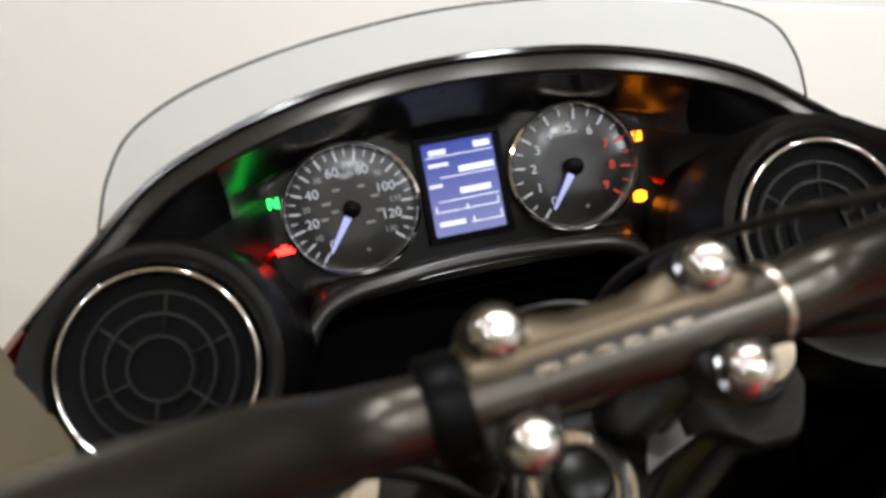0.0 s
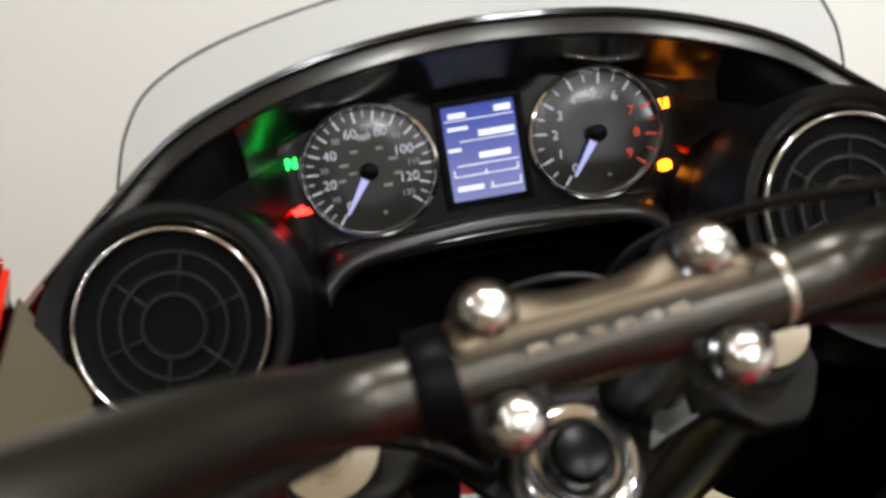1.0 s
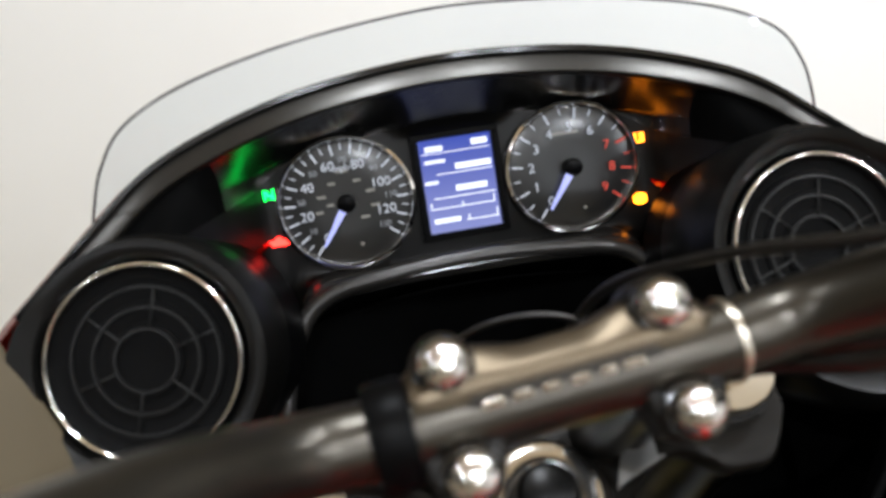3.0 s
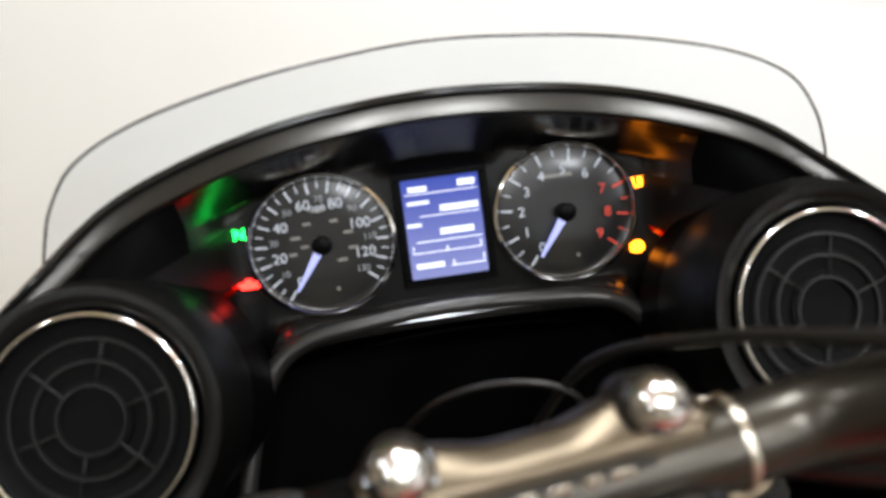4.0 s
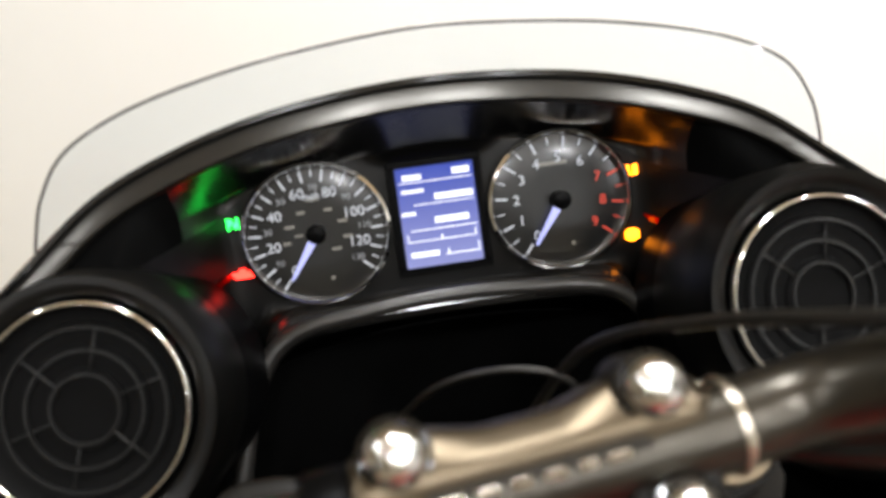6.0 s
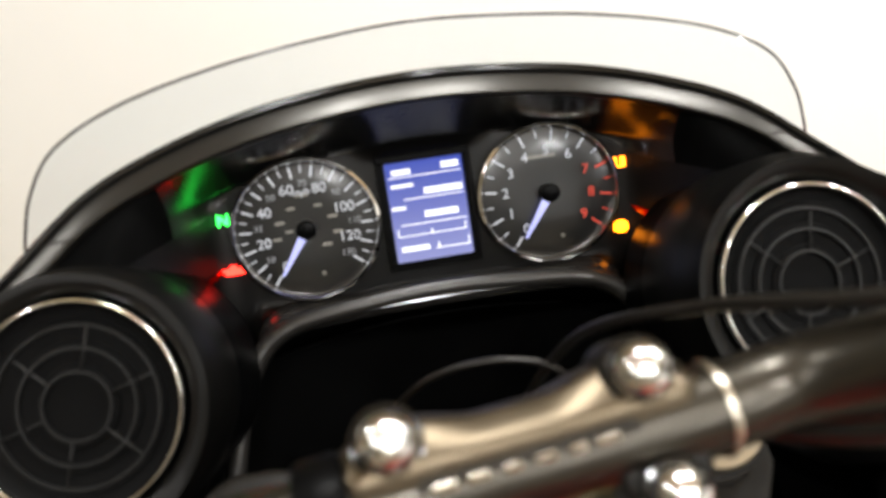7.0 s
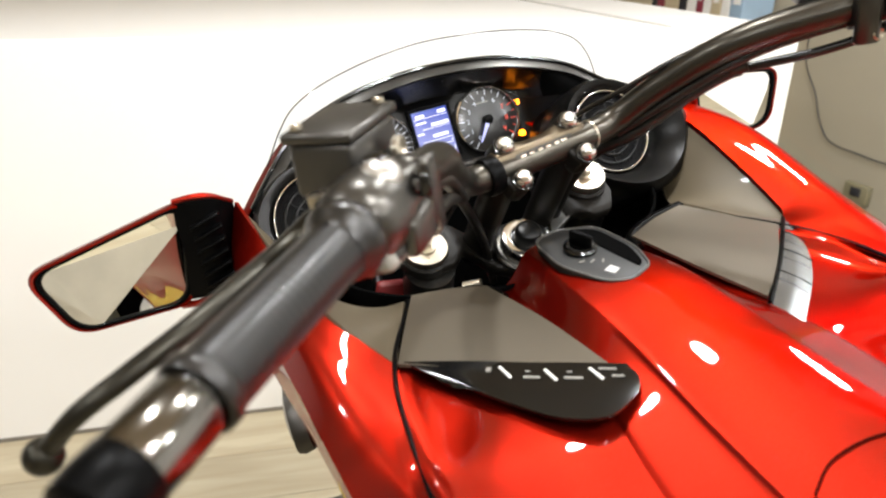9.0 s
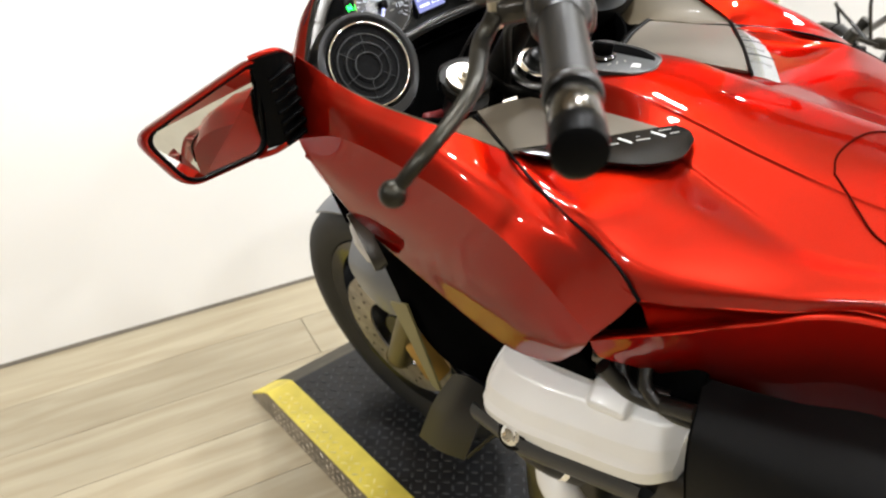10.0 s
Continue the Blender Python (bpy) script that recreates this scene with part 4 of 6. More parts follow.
# pocket lids beside the spine
lid_l = [[(-0.1615, -0.270, 1.103), (-0.125, -0.275, 1.099), (-0.090, -0.285, 1.094)],
         [(-0.192, -0.327, 1.1105), (-0.128, -0.355, 1.101), (-0.079, -0.375, 1.099)],
         [(-0.2195, -0.379, 1.1165), (-0.140, -0.420, 1.101), (-0.074, -0.466, 1.101)]]
part("pocket_lid", loft(lid_l, 24, 24, -0.003), TAUPE, bike, "satin gunmetal pocket lid")
lid_r = [[(0.160, -0.270, 1.099), (0.122, -0.275, 1.097), (0.083, -0.287, 1.094)],
         [(0.195, -0.312, 1.0915), (0.138, -0.355, 1.096), (0.087, -0.375, 1.097)],
         [(0.228, -0.343, 1.0880), (0.152, -0.412, 1.0935), (0.098, -0.450, 1.096)]]
part("pocket_lid", loft(lid_r, 24, 24, 0.003), TAUPE, bike, "satin gunmetal pocket lid")
for s in (-1, 1):
    part("lid_lip", tube([(s * 0.166, -0.264, 1.093), (s * 0.122, -0.268, 1.0905), (s * 0.088, -0.280, 1.087), (s * 0.080, -0.300, 1.085)], 0.0065, 24, 12), BLACK, bike, "rolled black front lip of the pocket lid")

# -- ignition pod on the spine --
def pod_outline():
    pts = [Vector(p) for p in ((-0.033, -0.283, 0), (-0.004, -0.276, 0), (0.032, -0.295, 0), (0.036, -0.350, 0), (0.026, -0.384, 0), (-0.002, -0.395, 0), (-0.023, -0.384, 0), (-0.040, -0.337, 0))]
    out = []
    for k, p in enumerate(pts):
        e0, e1_ = p.lerp(pts[k - 1], 0.28), p.lerp(pts[(k + 1) % len(pts)], 0.28)
        for t in np.linspace(0, 1, 5):
            q_ = e0 * (1 - t) ** 2 + p * 2 * t * (1 - t) + e1_ * t ** 2
            out.append((q_.x, q_.y))
    return out


pod_m = pose(0, 0, 1.1170)
pod = part("ignition_pod", plate(pod_outline(), 0.008, pod_m, 0.003), mat("satin_grey_pod", (0.024, 0.0245, 0.025), 0.40, spec=0.45, bump=0.06, bscale=1200), bike, "satin dark grey ignition pod")
part("pod_rim", tube([(x, y, 1.1245) for x, y in pod_outline() + pod_outline()[:1]], 0.0014, raw=True, seg=8, caps=False), mat("grey_pod_rim", (0.06, 0.058, 0.054), 0.3), pod)
PODC = (-0.002, -0.337)
inset = [(PODC[0] + (x - PODC[0]) * 0.86, PODC[1] + (y - PODC[1]) * 0.90) for x, y in pod_outline()]
window = [(x, y) for x, y in inset if x > 0.004 + 0.05 * (-0.337 - y)]
part("pod_window", plate(window, 0.0008, pose(0, 0, 1.1252)), CAVITY, pod, "deep black window of the pod")
key_m = basis((-0.008, -0.325, 1.1255), (0, -0.15, 1), (0, 1, 0))
part("lock_barrel", lathe([(0.016, -0.004), (0.016, 0.004), (0.0135, 0.006), (0.0125, 0.003), (0, 0.003)], key_m, 40), BLACKGLOSS, pod)
part("lock_ring", lathe([(0.0125, 0.003), (0.0125, 0.0062), (0.0105, 0.0062), (0.0105, 0.0025)], key_m, 40), CAST, pod)
part("key", block((0.005, 0.024, 0.017), key_m @ pose(0, 0, 0.0105, 0, 0, 25), 0.002), BLACK, pod, "black ignition key")
for k in range(3):
    part("lock_mark", block((0.006, 0.0016, 0.0006), pose(-0.02 + 0.008 * k, -0.345 - 0.005 * k, 1.1256, 0, 0, 25 * k), 0), DIM, pod, smooth=False)
part("badge_shape", plate([(-0.018, -0.370), (-0.008, -0.366), (-0.005, -0.375), (-0.014, -0.380)], 0.0008, pose(0.004, 0.0, 1.1252)), mat("grey_badge", (0.5, 0.5, 0.5), 0.35), pod)

# -- audio control strip beside the left lid --
strip = [[(-0.214, -0.378, 1.1160), (-0.160, -0.398, 1.1050), (-0.128, -0.421, 1.1040), (-0.096, -0.445, 1.1045), (-0.067, -0.468, 1.1050)],
         [(-0.202, -0.394, 1.1110), (-0.163, -0.427, 1.1050), (-0.134, -0.456, 1.1040), (-0.102, -0.477, 1.1040), (-0.069, -0.485, 1.1045)],
         [(-0.190, -0.409, 1.1075), (-0.160, -0.460, 1.1035), (-0.138, -0.490, 1.1025), (-0.110, -0.505, 1.1022), (-0.079, -0.497, 1.1030)]]
audio = part("audio_strip", loft(strip, 20, 30, -0.003), BLACKGLOSS, bike, "glossy black strip of audio buttons")
e1 = (Vector(strip[0][3]) - Vector(strip[0][1])).normalized()
am = Matrix((e1, Vector((-e1.y, e1.x, 0)) , Vector((0, 0, 1)))).transposed().to_4x4()


def on_strip(s, q, dz=0.0):
    p = crom([Vector(a) * (1 - q) + Vector(b) * q for a, b in zip(strip[0], strip[1])], 41)[round(s * 40)]
    m = am.copy()
    m.translation = p + Vector((0, 0, 0.0036 + dz))
    return m


for s in (0.36, 0.58, 0.79):
    part("rocker_bar", block((0.0028, 0.017, 0.0012), on_strip(s, 0.5) @ pose(0, 0, 0, 0, 0, 38), 0.0005, 1), mat("pale_grey_print", (0.62, 0.61, 0.58), 0.4), audio, smooth=False)
for s, q, w, h in ((0.27, 0.45, 0.004, 0.005), (0.47, 0.40, 0.004, 0.0012), (0.47, 0.62, 0.013, 0.0022), (0.68, 0.40, 0.004, 0.0012), (0.68, 0.62, 0.014, 0.0022), (0.88, 0.34, 0.013, 0.0018), (0.89, 0.74, 0.009, 0.0018)):
    part("button_print", block((w, h, 0.0008), on_strip(s, q), 0), DIM, audio, smooth=False)

# panel line and tail of the right-hand lid
edge_a = [(0.231, -0.346, 1.0880), (0.190, -0.382, 1.0905), (0.149, -0.416, 1.0930), (0.090, -0.460, 1.0965)]
edge_b = [(0.222, -0.368, 1.0870), (0.194, -0.410, 1.0885), (0.153, -0.449, 1.0910), (0.092, -0.494, 1.0945)]
part("lid_seam", tube([(x, y, z + 0.001) for x, y, z in edge_a], 0.0022, 30, 8), BLACK, bike, "black seam strip")
tail_r = [edge_a, [tuple((Vector(p) + Vector(q)) / 2 + Vector((0, 0, 0.0012))) for p, q in zip(edge_a, edge_b)], edge_b]
part("lid_tail", loft(tail_r, 14, 24, 0.004), mat("polished_silver_trim", (0.46, 0.475, 0.49), 0.2, 0.9, rvar=0.05, vscale=30), bike, "polished silver end of the pocket lid")
for f_ in (0.25, 0.5, 0.75):
    tp = [Vector(crom(r_, 41)[round(40 * f_)]) + Vector((0, 0, 0.0044)) for r_ in tail_r]
    part("trim_line", tube(tp, 0.0006, 10, 6), BLACK, bike)

# -- added black bowl and back, standing for the darkness under the dash --
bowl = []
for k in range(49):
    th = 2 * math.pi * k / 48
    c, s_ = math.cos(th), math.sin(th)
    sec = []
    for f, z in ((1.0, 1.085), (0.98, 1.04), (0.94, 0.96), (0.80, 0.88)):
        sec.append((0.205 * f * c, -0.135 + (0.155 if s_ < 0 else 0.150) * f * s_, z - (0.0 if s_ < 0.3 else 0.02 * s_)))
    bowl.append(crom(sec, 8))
part("cavity_shade_sheet", grid(bowl, 0.003), CAVITY, bike, "added black bowl for the darkness of the cavity")
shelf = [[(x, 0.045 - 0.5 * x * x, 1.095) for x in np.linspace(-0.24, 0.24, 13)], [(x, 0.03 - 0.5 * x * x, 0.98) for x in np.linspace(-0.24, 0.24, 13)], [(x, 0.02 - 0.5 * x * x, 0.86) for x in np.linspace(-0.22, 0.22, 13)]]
part("cavity_shade_back", grid(shelf, 0.003), CAVITY, bike)

# -- mirrors --
for s in (-1, 1):
    q = [(-0.486, -0.108, 1.168), (-0.318, -0.096, 1.196), (-0.342, -0.094, 1.078), (-0.458, -0.122, 1.098)]
    if s > 0:
        q = [(0.312 + (-x - 0.318) * 0.93, y - 0.02 + 0.08 * (-x - 0.318), z - 0.012) for x, y, z in q]
    q = [Vector(p) for p in q]
    cen = sum(q, Vector()) / 4
    nrm = ((q[1] - q[0]).cross(q[3] - q[0])).normalized()
    if nrm.y > 0:
        nrm.negate()

    def ring(scale, depth, rad=0.022):
        out = []
        for i in range(4):
            p, a, b = q[i], q[i - 1], q[(i + 1) % 4]
            for t in np.linspace(0, 1, 7):
                e0, e1_ = p + (a - p).normalized() * rad, p + (b - p).normalized() * rad
                out.append((e0 * (1 - t) ** 2 + p * 2 * t * (1 - t) + e1_ * t ** 2))
        return [cen + (p - cen) * scale - nrm * depth for p in out]

    shell = [ring(0.925, 0.002), ring(0.95, -0.004), ring(0.98, -0.004), ring(1.0, -0.001), ring(1.01, 0.006), ring(1.0, 0.018), ring(0.86, 0.045), ring(0.5, 0.062), ring(0.05, 0.066)]
    if s > 0:
        shell = shell[:6] + [ring(0.93, 0.040), ring(0.80, 0.066), ring(0.5, 0.088), ring(0.05, 0.094)]
    mir = part("rear_view_mirror", grid(shell, 0.0, wrap=True), RED, bike, "red rear-view mirror with black-edged glass")
    edge = grid([ring(0.865, 0.0005), ring(0.885, -0.003), ring(0.925, -0.003), ring(0.94, 0.001)], 0.0, wrap=True)
    part("gasket", edge, BLACK, mir)
    bm = bmesh.new()
    bm.faces.new([bm.verts.new(p) for p in ring(0.88, 0.0005)])
    part("mirror_glass", bm, MIRROR, mir, "clear mirror glass", smooth=False)
    stalk = [[(s * 0.333, -0.094, 1.192), (s * 0.338, -0.103, 1.135), (s * 0.345, -0.094, 1.086)],
             [(s * 0.316, -0.107, 1.196), (s * 0.320, -0.110, 1.135), (s * 0.322, -0.107, 1.089)],
             [(s * 0.299, -0.103, 1.191), (s * 0.302, -0.108, 1.135), (s * 0.302, -0.100, 1.087)],
             [(s * 0.279, -0.086, 1.174), (s * 0.286, -0.086, 1.130), (s * 0.292, -0.082, 1.080)]]
    if s > 0:
        stalk = [[(x + 0.018, y, 1.082 + (z - 1.082) * 0.62) for x, y, z in row] for row in stalk]
    if s > 0:
        cover_a = [[(0.268, -0.052, 1.120), (0.268, -0.046, 1.146), (0.274, -0.070, 1.152)], [(0.300, -0.040, 1.110), (0.300, -0.030, 1.158), (0.304, -0.074, 1.162)], [(0.340, -0.040, 1.100), (0.338, -0.024, 1.164), (0.340, -0.090, 1.170)]]
        part("arm_cover", loft(cover_a, 16, 14, 0.003), RED, mir, "red cover of the mirror arm")
    arm = part("mirror_arm", loft(stalk, 16, 16, 0.004 * s), BLACK, bike, "black mirror arm with cooling slats")
    if s < 0:
        for e_ in ([(-0.334, -0.094, 1.194), (-0.316, -0.103, 1.197), (-0.299, -0.100, 1.192), (-0.278, -0.084, 1.174)], [(-0.356, -0.088, 1.077), (-0.338, -0.101, 1.081), (-0.322, -0.110, 1.088), (-0.304, -0.104, 1.086), (-0.284, -0.082, 1.070)]):
            part("arm_edge", tube(e_, 0.0038, 24, 10), RED, mir, "red edge of the mirror arm")
    for k in range(7 if s < 0 else 0):
        z = 1.093 + (0.0135 if s < 0 else 0.0082) * k
        part("slat", block((0.032, 0.010, 0.0045), pose(s * (0.311 if s < 0 else 0.329), -0.114, z, 0, s * 18, s * 8), 0.0012, 1), BLACK, arm)

# -- steering: everything here turns with the bars --
AXC, AXD = Vector((0, -0.222, 1.098)), Vector((0, -0.43, 0.90)).normalized()
M = Matrix.Translation(AXC) @ Matrix.Rotation(radians(6), 4, AXD) @ Matrix.Translation(-AXC)
MI = M.inverted()
FLIP = M @ Matrix.Diagonal((-1, 1, 1, 1)) @ MI


K2, K3, GI, GC, GE = Vector((-0.094, -0.270, 1.202)), Vector((-0.156, -0.368, 1.270)), Vector((-0.270, -0.500, 1.296)), Vector((-0.357, -0.586, 1.297)), Vector((-0.402, -0.628, 1.292))
CB = M @ Vector((0, -0.255, 1.198))
left = [CB, CB + Vector((-0.055, -0.006, -0.002)), K2, Vector((-0.122, -0.306, 1.232)), K3, Vector((-0.212, -0.440, 1.290)), GI, GE]
right = [FLIP @ p for p in left[1:]]
hb = part("handlebar", tube(right[::-1] + left, 0.0138, 150, 20), BAR, bike, "black painted steel handlebar with pull-back bends")
G = (GE - GI).normalized()
GH = Vector((G.y, -G.x, 0)).normalized()        # ahead of the grip
if GH.y < 0:
    GH.negate()


def side_pair(name, make, material, label="", parent=None, smooth=True):
    for m in (Matrix(), FLIP):
        part(name, put(make(), m), material, parent or hb, label, smooth)


side_pair("grip", lambda: tube([GI + G * 0.006, GI.lerp(GC, 0.3), GI.lerp(GC, 0.7), GC], lambda t: 0.0166 + 0.00008 * math.cos(t * 190), 120, 28), GRIPR, "ribbed black rubber grip")
side_pair("grip_flange", lambda: lathe([(0.014, -0.008), (0.0205, -0.008), (0.0225, -0.005), (0.0230, 0.000), (0.0215, 0.004), (0.0185, 0.007), (0.0172, 0.012)], basis(GI, G), 40), RUBBER)
side_pair("grip_collar", lambda: lathe([(0.0165, -0.004), (0.0182, -0.002), (0.0182, 0.004), (0.0165, 0.006)], basis(GC, G), 36), RUBBER)
side_pair("bar_weight", lambda: lathe([(0.015, 0.0), (0.0160, 0.001), (0.0160, 0.038), (0.0152, 0.040)], basis(GC + G * 0.004, G), 40), mat("black_chrome", (0.17, 0.164, 0.152), 0.15, 1.0, rvar=0.04, vscale=50), "dark chrome bar-end weight")
side_pair("bar_end", lambda: lathe([(0.0155, 0.036), (0.0172, 0.038), (0.0175, 0.050), (0.0165, 0.058), (0.012, 0.0605), (0, 0.061)], basis(GC + G * 0.004, G) @ Matrix.Diagonal((0.94, 0.94, 1, 1)), 40), BLACK, "rounded black bar end")

# switch housing
SW = GI - G * 0.040


def switch_box():
    m = basis(SW, G, (0, 0, 1))
    bm = lathe([(0.0135, -0.028), (0.018, -0.028), (0.0215, -0.024), (0.0240, -0.010), (0.0255, 0.004), (0.0255, 0.018), (0.0235, 0.027), (0.019, 0.031)], m, 40)
    block((0.034, 0.022, 0.042), m @ pose(0.004, 0.010, -0.004, 0, 0, -8), 0.006, 3, bm, 0.86)
    block((0.028, 0.024, 0.034), m @ pose(0.014, -0.014, -0.004), 0.005, 3, bm)
    return bm


side_pair("switch_housing", switch_box, mat("dark_chromed_housing", (0.080, 0.076, 0.069), 0.32, 0.9, rvar=0.06, vscale=40), "dark metallic switch housing")
swm = basis(SW, G, (0, 0, 1))
HBN = basis((-0.2435, -0.4915, 1.2815), (0.50, -0.62, 0.30), G)
side_pair("horn_button", lambda: put(block((0.022, 0.030, 0.014), HBN, 0.005, 3), Matrix()), mat("grey_switch_button", (0.26, 0.25, 0.225), 0.42, bump=0.05), "pale grey switch paddle")
side_pair("lower_housing", lambda: block((0.026, 0.046, 0.030), basis((-0.240, -0.478, 1.280), (0.50, -0.62, 0.45), G), 0.006, 3), CAST)
for du, dv in ((0.012, 0.016), (-0.010, 0.018)):
    side_pair("housing_screw", lambda: lathe([(0.0036, 0.0), (0.0036, 0.0025), (0.002, 0.003), (0, 0.0018)], swm @ pose(0.018, du, dv - 0.02, 0, 90, 0) @ pose(0, 0, 0.006), 14), CAST)
side_pair("switch_cap", lambda: lathe([(0.0125, -0.003), (0.0125, 0.002), (0.0105, 0.006), (0.006, 0.0082), (0, 0.0088)], basis(SW + Vector((0.004, -0.006, 0.019)), (0.1, -0.35, 0.9)), 28), mat("brushed_grey_cap", (0.34, 0.325, 0.30), 0.40, 0.9), "brushed grey switch cap")
side_pair("housing_split", lambda: lathe([(0.0200, -0.001), (0.0222, -0.001), (0.0222, 0.001), (0.0200, 0.001)], swm, 36), CAVITY)
side_pair("selector_button", lambda: block((0.014, 0.007, 0.016), swm @ pose(0.002, 0.0255, -0.006), 0.003, 2), BLACKGLOSS, "gloss black selector button")
side_pair("toggle", lambda: block((0.008, 0.014, 0.010), swm @ pose(0.026, 0.010, -0.012, 0, 30, 0), 0.002, 2), BLACKGLOSS)
side_pair("cable_boot", lambda: tube([SW + Vector((0.010, 0.004, -0.018)), SW + Vector((0.035, 0.040, -0.022)), K3 + Vector((0.004, 0, -0.017)), K2 + Vector((0, 0, -0.016))], 0.0045, 24, 10), RUBBER)

# fluid reservoir, its clamp and the lever
RC = Vector((-0.233, -0.404, 1.310))
rm = basis(RC + Vector((0, 0, 0.006)), (0.0, 0.04, 1), G)


def reservoir():
    bm = block((0.045, 0.062, 0.036), rm @ pose(0, 0, -0.010), 0.005, 3)
    return block((0.049, 0.067, 0.007), rm @ pose(0, 0, 0.0115), 0.0025, 2, bm)


side_pair("fluid_reservoir", reservoir, mat("brushed_reservoir_alloy", (0.085, 0.082, 0.077), 0.36, 0.9, bump=0.06, bscale=700, rvar=0.06, vscale=40), "grey cast fluid reservoir with flat lid")
side_pair("sight_glass", lambda: lathe([(0.0088, 0.0), (0.0088, 0.004), (0.0065, 0.005), (0.005, 0.0025), (0, 0.0025)], basis(RC + (rm.to_3x3() @ Vector((-0.0255, 0.030, -0.006))) * 0 + Vector((0.028, -0.014, -0.004)), (0.75, -0.66, 0.05)), 28), ALU, "round metal-rimmed sight glass")
for dx, dy in ((0.015, 0.026), (-0.015, -0.026)):
    side_pair("lid_screw", lambda: lathe([(0.004, 0.016), (0.004, 0.0185), (0.002, 0.019), (0, 0.0175)], rm @ pose(dx, dy, 0), 16), ALU)
MC = Vector((-0.213, -0.444, 1.290))
mcm = basis(MC, G, (0, 0, 1))
side_pair("perch_clamp", lambda: block((0.012, 0.052, 0.020), mcm @ pose(0.016, -0.003, 0), 0.004, 2, lathe([(0.0138, -0.011), (0.0195, -0.010), (0.0195, 0.010), (0.0138, 0.011)], mcm, 32)), CAST)
STEELGREY = mat("satin_grey_steel", (0.20, 0.195, 0.185), 0.35, 0.7)
CPA, CPB = Vector((-0.2115, -0.4575, 1.3055)), Vector((-0.206, -0.4605, 1.2690))
cpm = basis((CPA + CPB) / 2, (0.30, -0.90, 0.2), CPB - CPA)
side_pair("clamp_plate", lambda: block((0.015, 0.052, 0.012), cpm @ pose(0, 0, -0.006), 0.004, 3), STEELGREY)
for q_ in (CPA, CPB):
    side_pair("clamp_bolt", lambda: lathe([(0.0056, -0.001), (0.0056, 0.0035), (0.0045, 0.0045), (0.003, 0.0025), (0, 0.0025)], basis(q_, (0.30, -0.90, 0.2)), 20), ALU, "steel clamp bolt")
PV = Vector((-0.262, -0.424, 1.282))
BALL = Vector((-0.436, -0.498, 1.235))
lev = [PV + Vector((0.03, 0.02, 0.004)), PV, Vector((-0.292, -0.438, 1.273)), Vector((-0.322, -0.466, 1.274)), Vector((-0.352, -0.492, 1.274)), Vector((-0.385, -0.506, 1.268)), Vector((-0.415, -0.508, 1.256)), BALL]


def lever():
    C = crom(lev, 40)
    bm = bmesh.new()
    rings = []
    for i, c in enumerate(C):
        t = i / 39
        d = (C[min(i + 1, 39)] - C[max(i - 1, 0)]).normalized()
        a = Vector((0, 0, 1)) - d * d.z
        a.normalize()
        b = d.cross(a)
        ww, hh = 0.0088 - 0.0034 * t, 0.0060 - 0.001 * t
        rings.append([bm.verts.new(c + b * ww * math.cos(2 * math.pi * k / 16) + a * hh * math.sin(2 * math.pi * k / 16)) for k in range(16)])
    for r0, r1 in zip(rings[:-1], rings[1:]):
        for k in range(16):
            bm.faces.new((r0[k], r0[(k + 1) % 16], r1[(k + 1) % 16], r1[k]))
    bm.faces.new(rings[0][::-1])
    bm.faces.new(rings[-1])
    d = (BALL - C[-3]).normalized()
    b2 = bmesh.new()
    bmesh.ops.create_uvsphere(b2, u_segments=20, v_segments=14, radius=0.0098)
    put(b2, Matrix.Translation(BALL))
    return add(bm, b2)


side_pair("lever", lever, mat("dark_lever_alloy", (0.032, 0.030, 0.024), 0.36, 0.9, bump=0.08, bscale=600, rvar=0.08, vscale=40), "dark alloy ball-ended lever")
side_pair("lever_perch", lambda: block((0.030, 0.05, 0.018), basis(PV + Vector((0.022, -0.002, 0.002)), (0, 0.1, 1), G), 0.004, 2), CAST)
side_pair("pivot_bolt", lambda: lathe([(0.006, -0.010), (0.006, 0.012), (0.004, 0.013), (0, 0.013)], Matrix.Translation(PV), 20), ALU)

# bar clamp with four domed bolts
CN = (M.to_3x3() @ Vector((0, -0.74, 0.67))).normalized()
CX = (M.to_3x3() @ Vector((1, 0, 0))).normalized()
cm_ = Matrix((CX, CN.cross(CX), CN)).transposed().to_4x4()
cm_.translation = M @ Vector((0, -0.265, 1.2085))
secs_c = []
for x in np.linspace(-0.056, 0.056, 57):
    a = abs(x)
    yt = 0.0170 + 0.0042 * sm(a, 0.008, 0.032) - 0.006 * sm(a, 0.043, 0.0565)
    yb = -0.0085 + 0.004 * sm(a, 0.050, 0.058)
    dz = -0.004 * sm(a, 0.050, 0.0575)
    secs_c.append([cm_ @ Vector((x, y_, z_ + dz)) for y_, z_ in ((yt + 0.0008, -0.026), (yt + 0.0004, -0.0105), (yt - 0.0012, -0.0078), (yt - 0.0034, -0.0062), (0.0105, -0.0012), (0.0078, -0.0004), (0.0062, -0.0006), (yb + 0.0035, -0.0040), (yb + 0.0008, -0.0058), (yb, -0.0085), (yb - 0.0012, -0.026))])
cap_bm = grid(secs_c)
for e in (0, -1):
    cap_bm.verts.ensure_lookup_table()
    ring_v = [cap_bm.verts[k] for k in (range(11) if e == 0 else range(56 * 11, 57 * 11))]
    cap_bm.faces.new(ring_v)
clamp = part("bar_clamp", cap_bm, CLAMPM, bike, "dark anodised handlebar clamp with two facets")
gm = cm_ @ pose(0, 0.0010, -0.0016, 15, 0, 0)
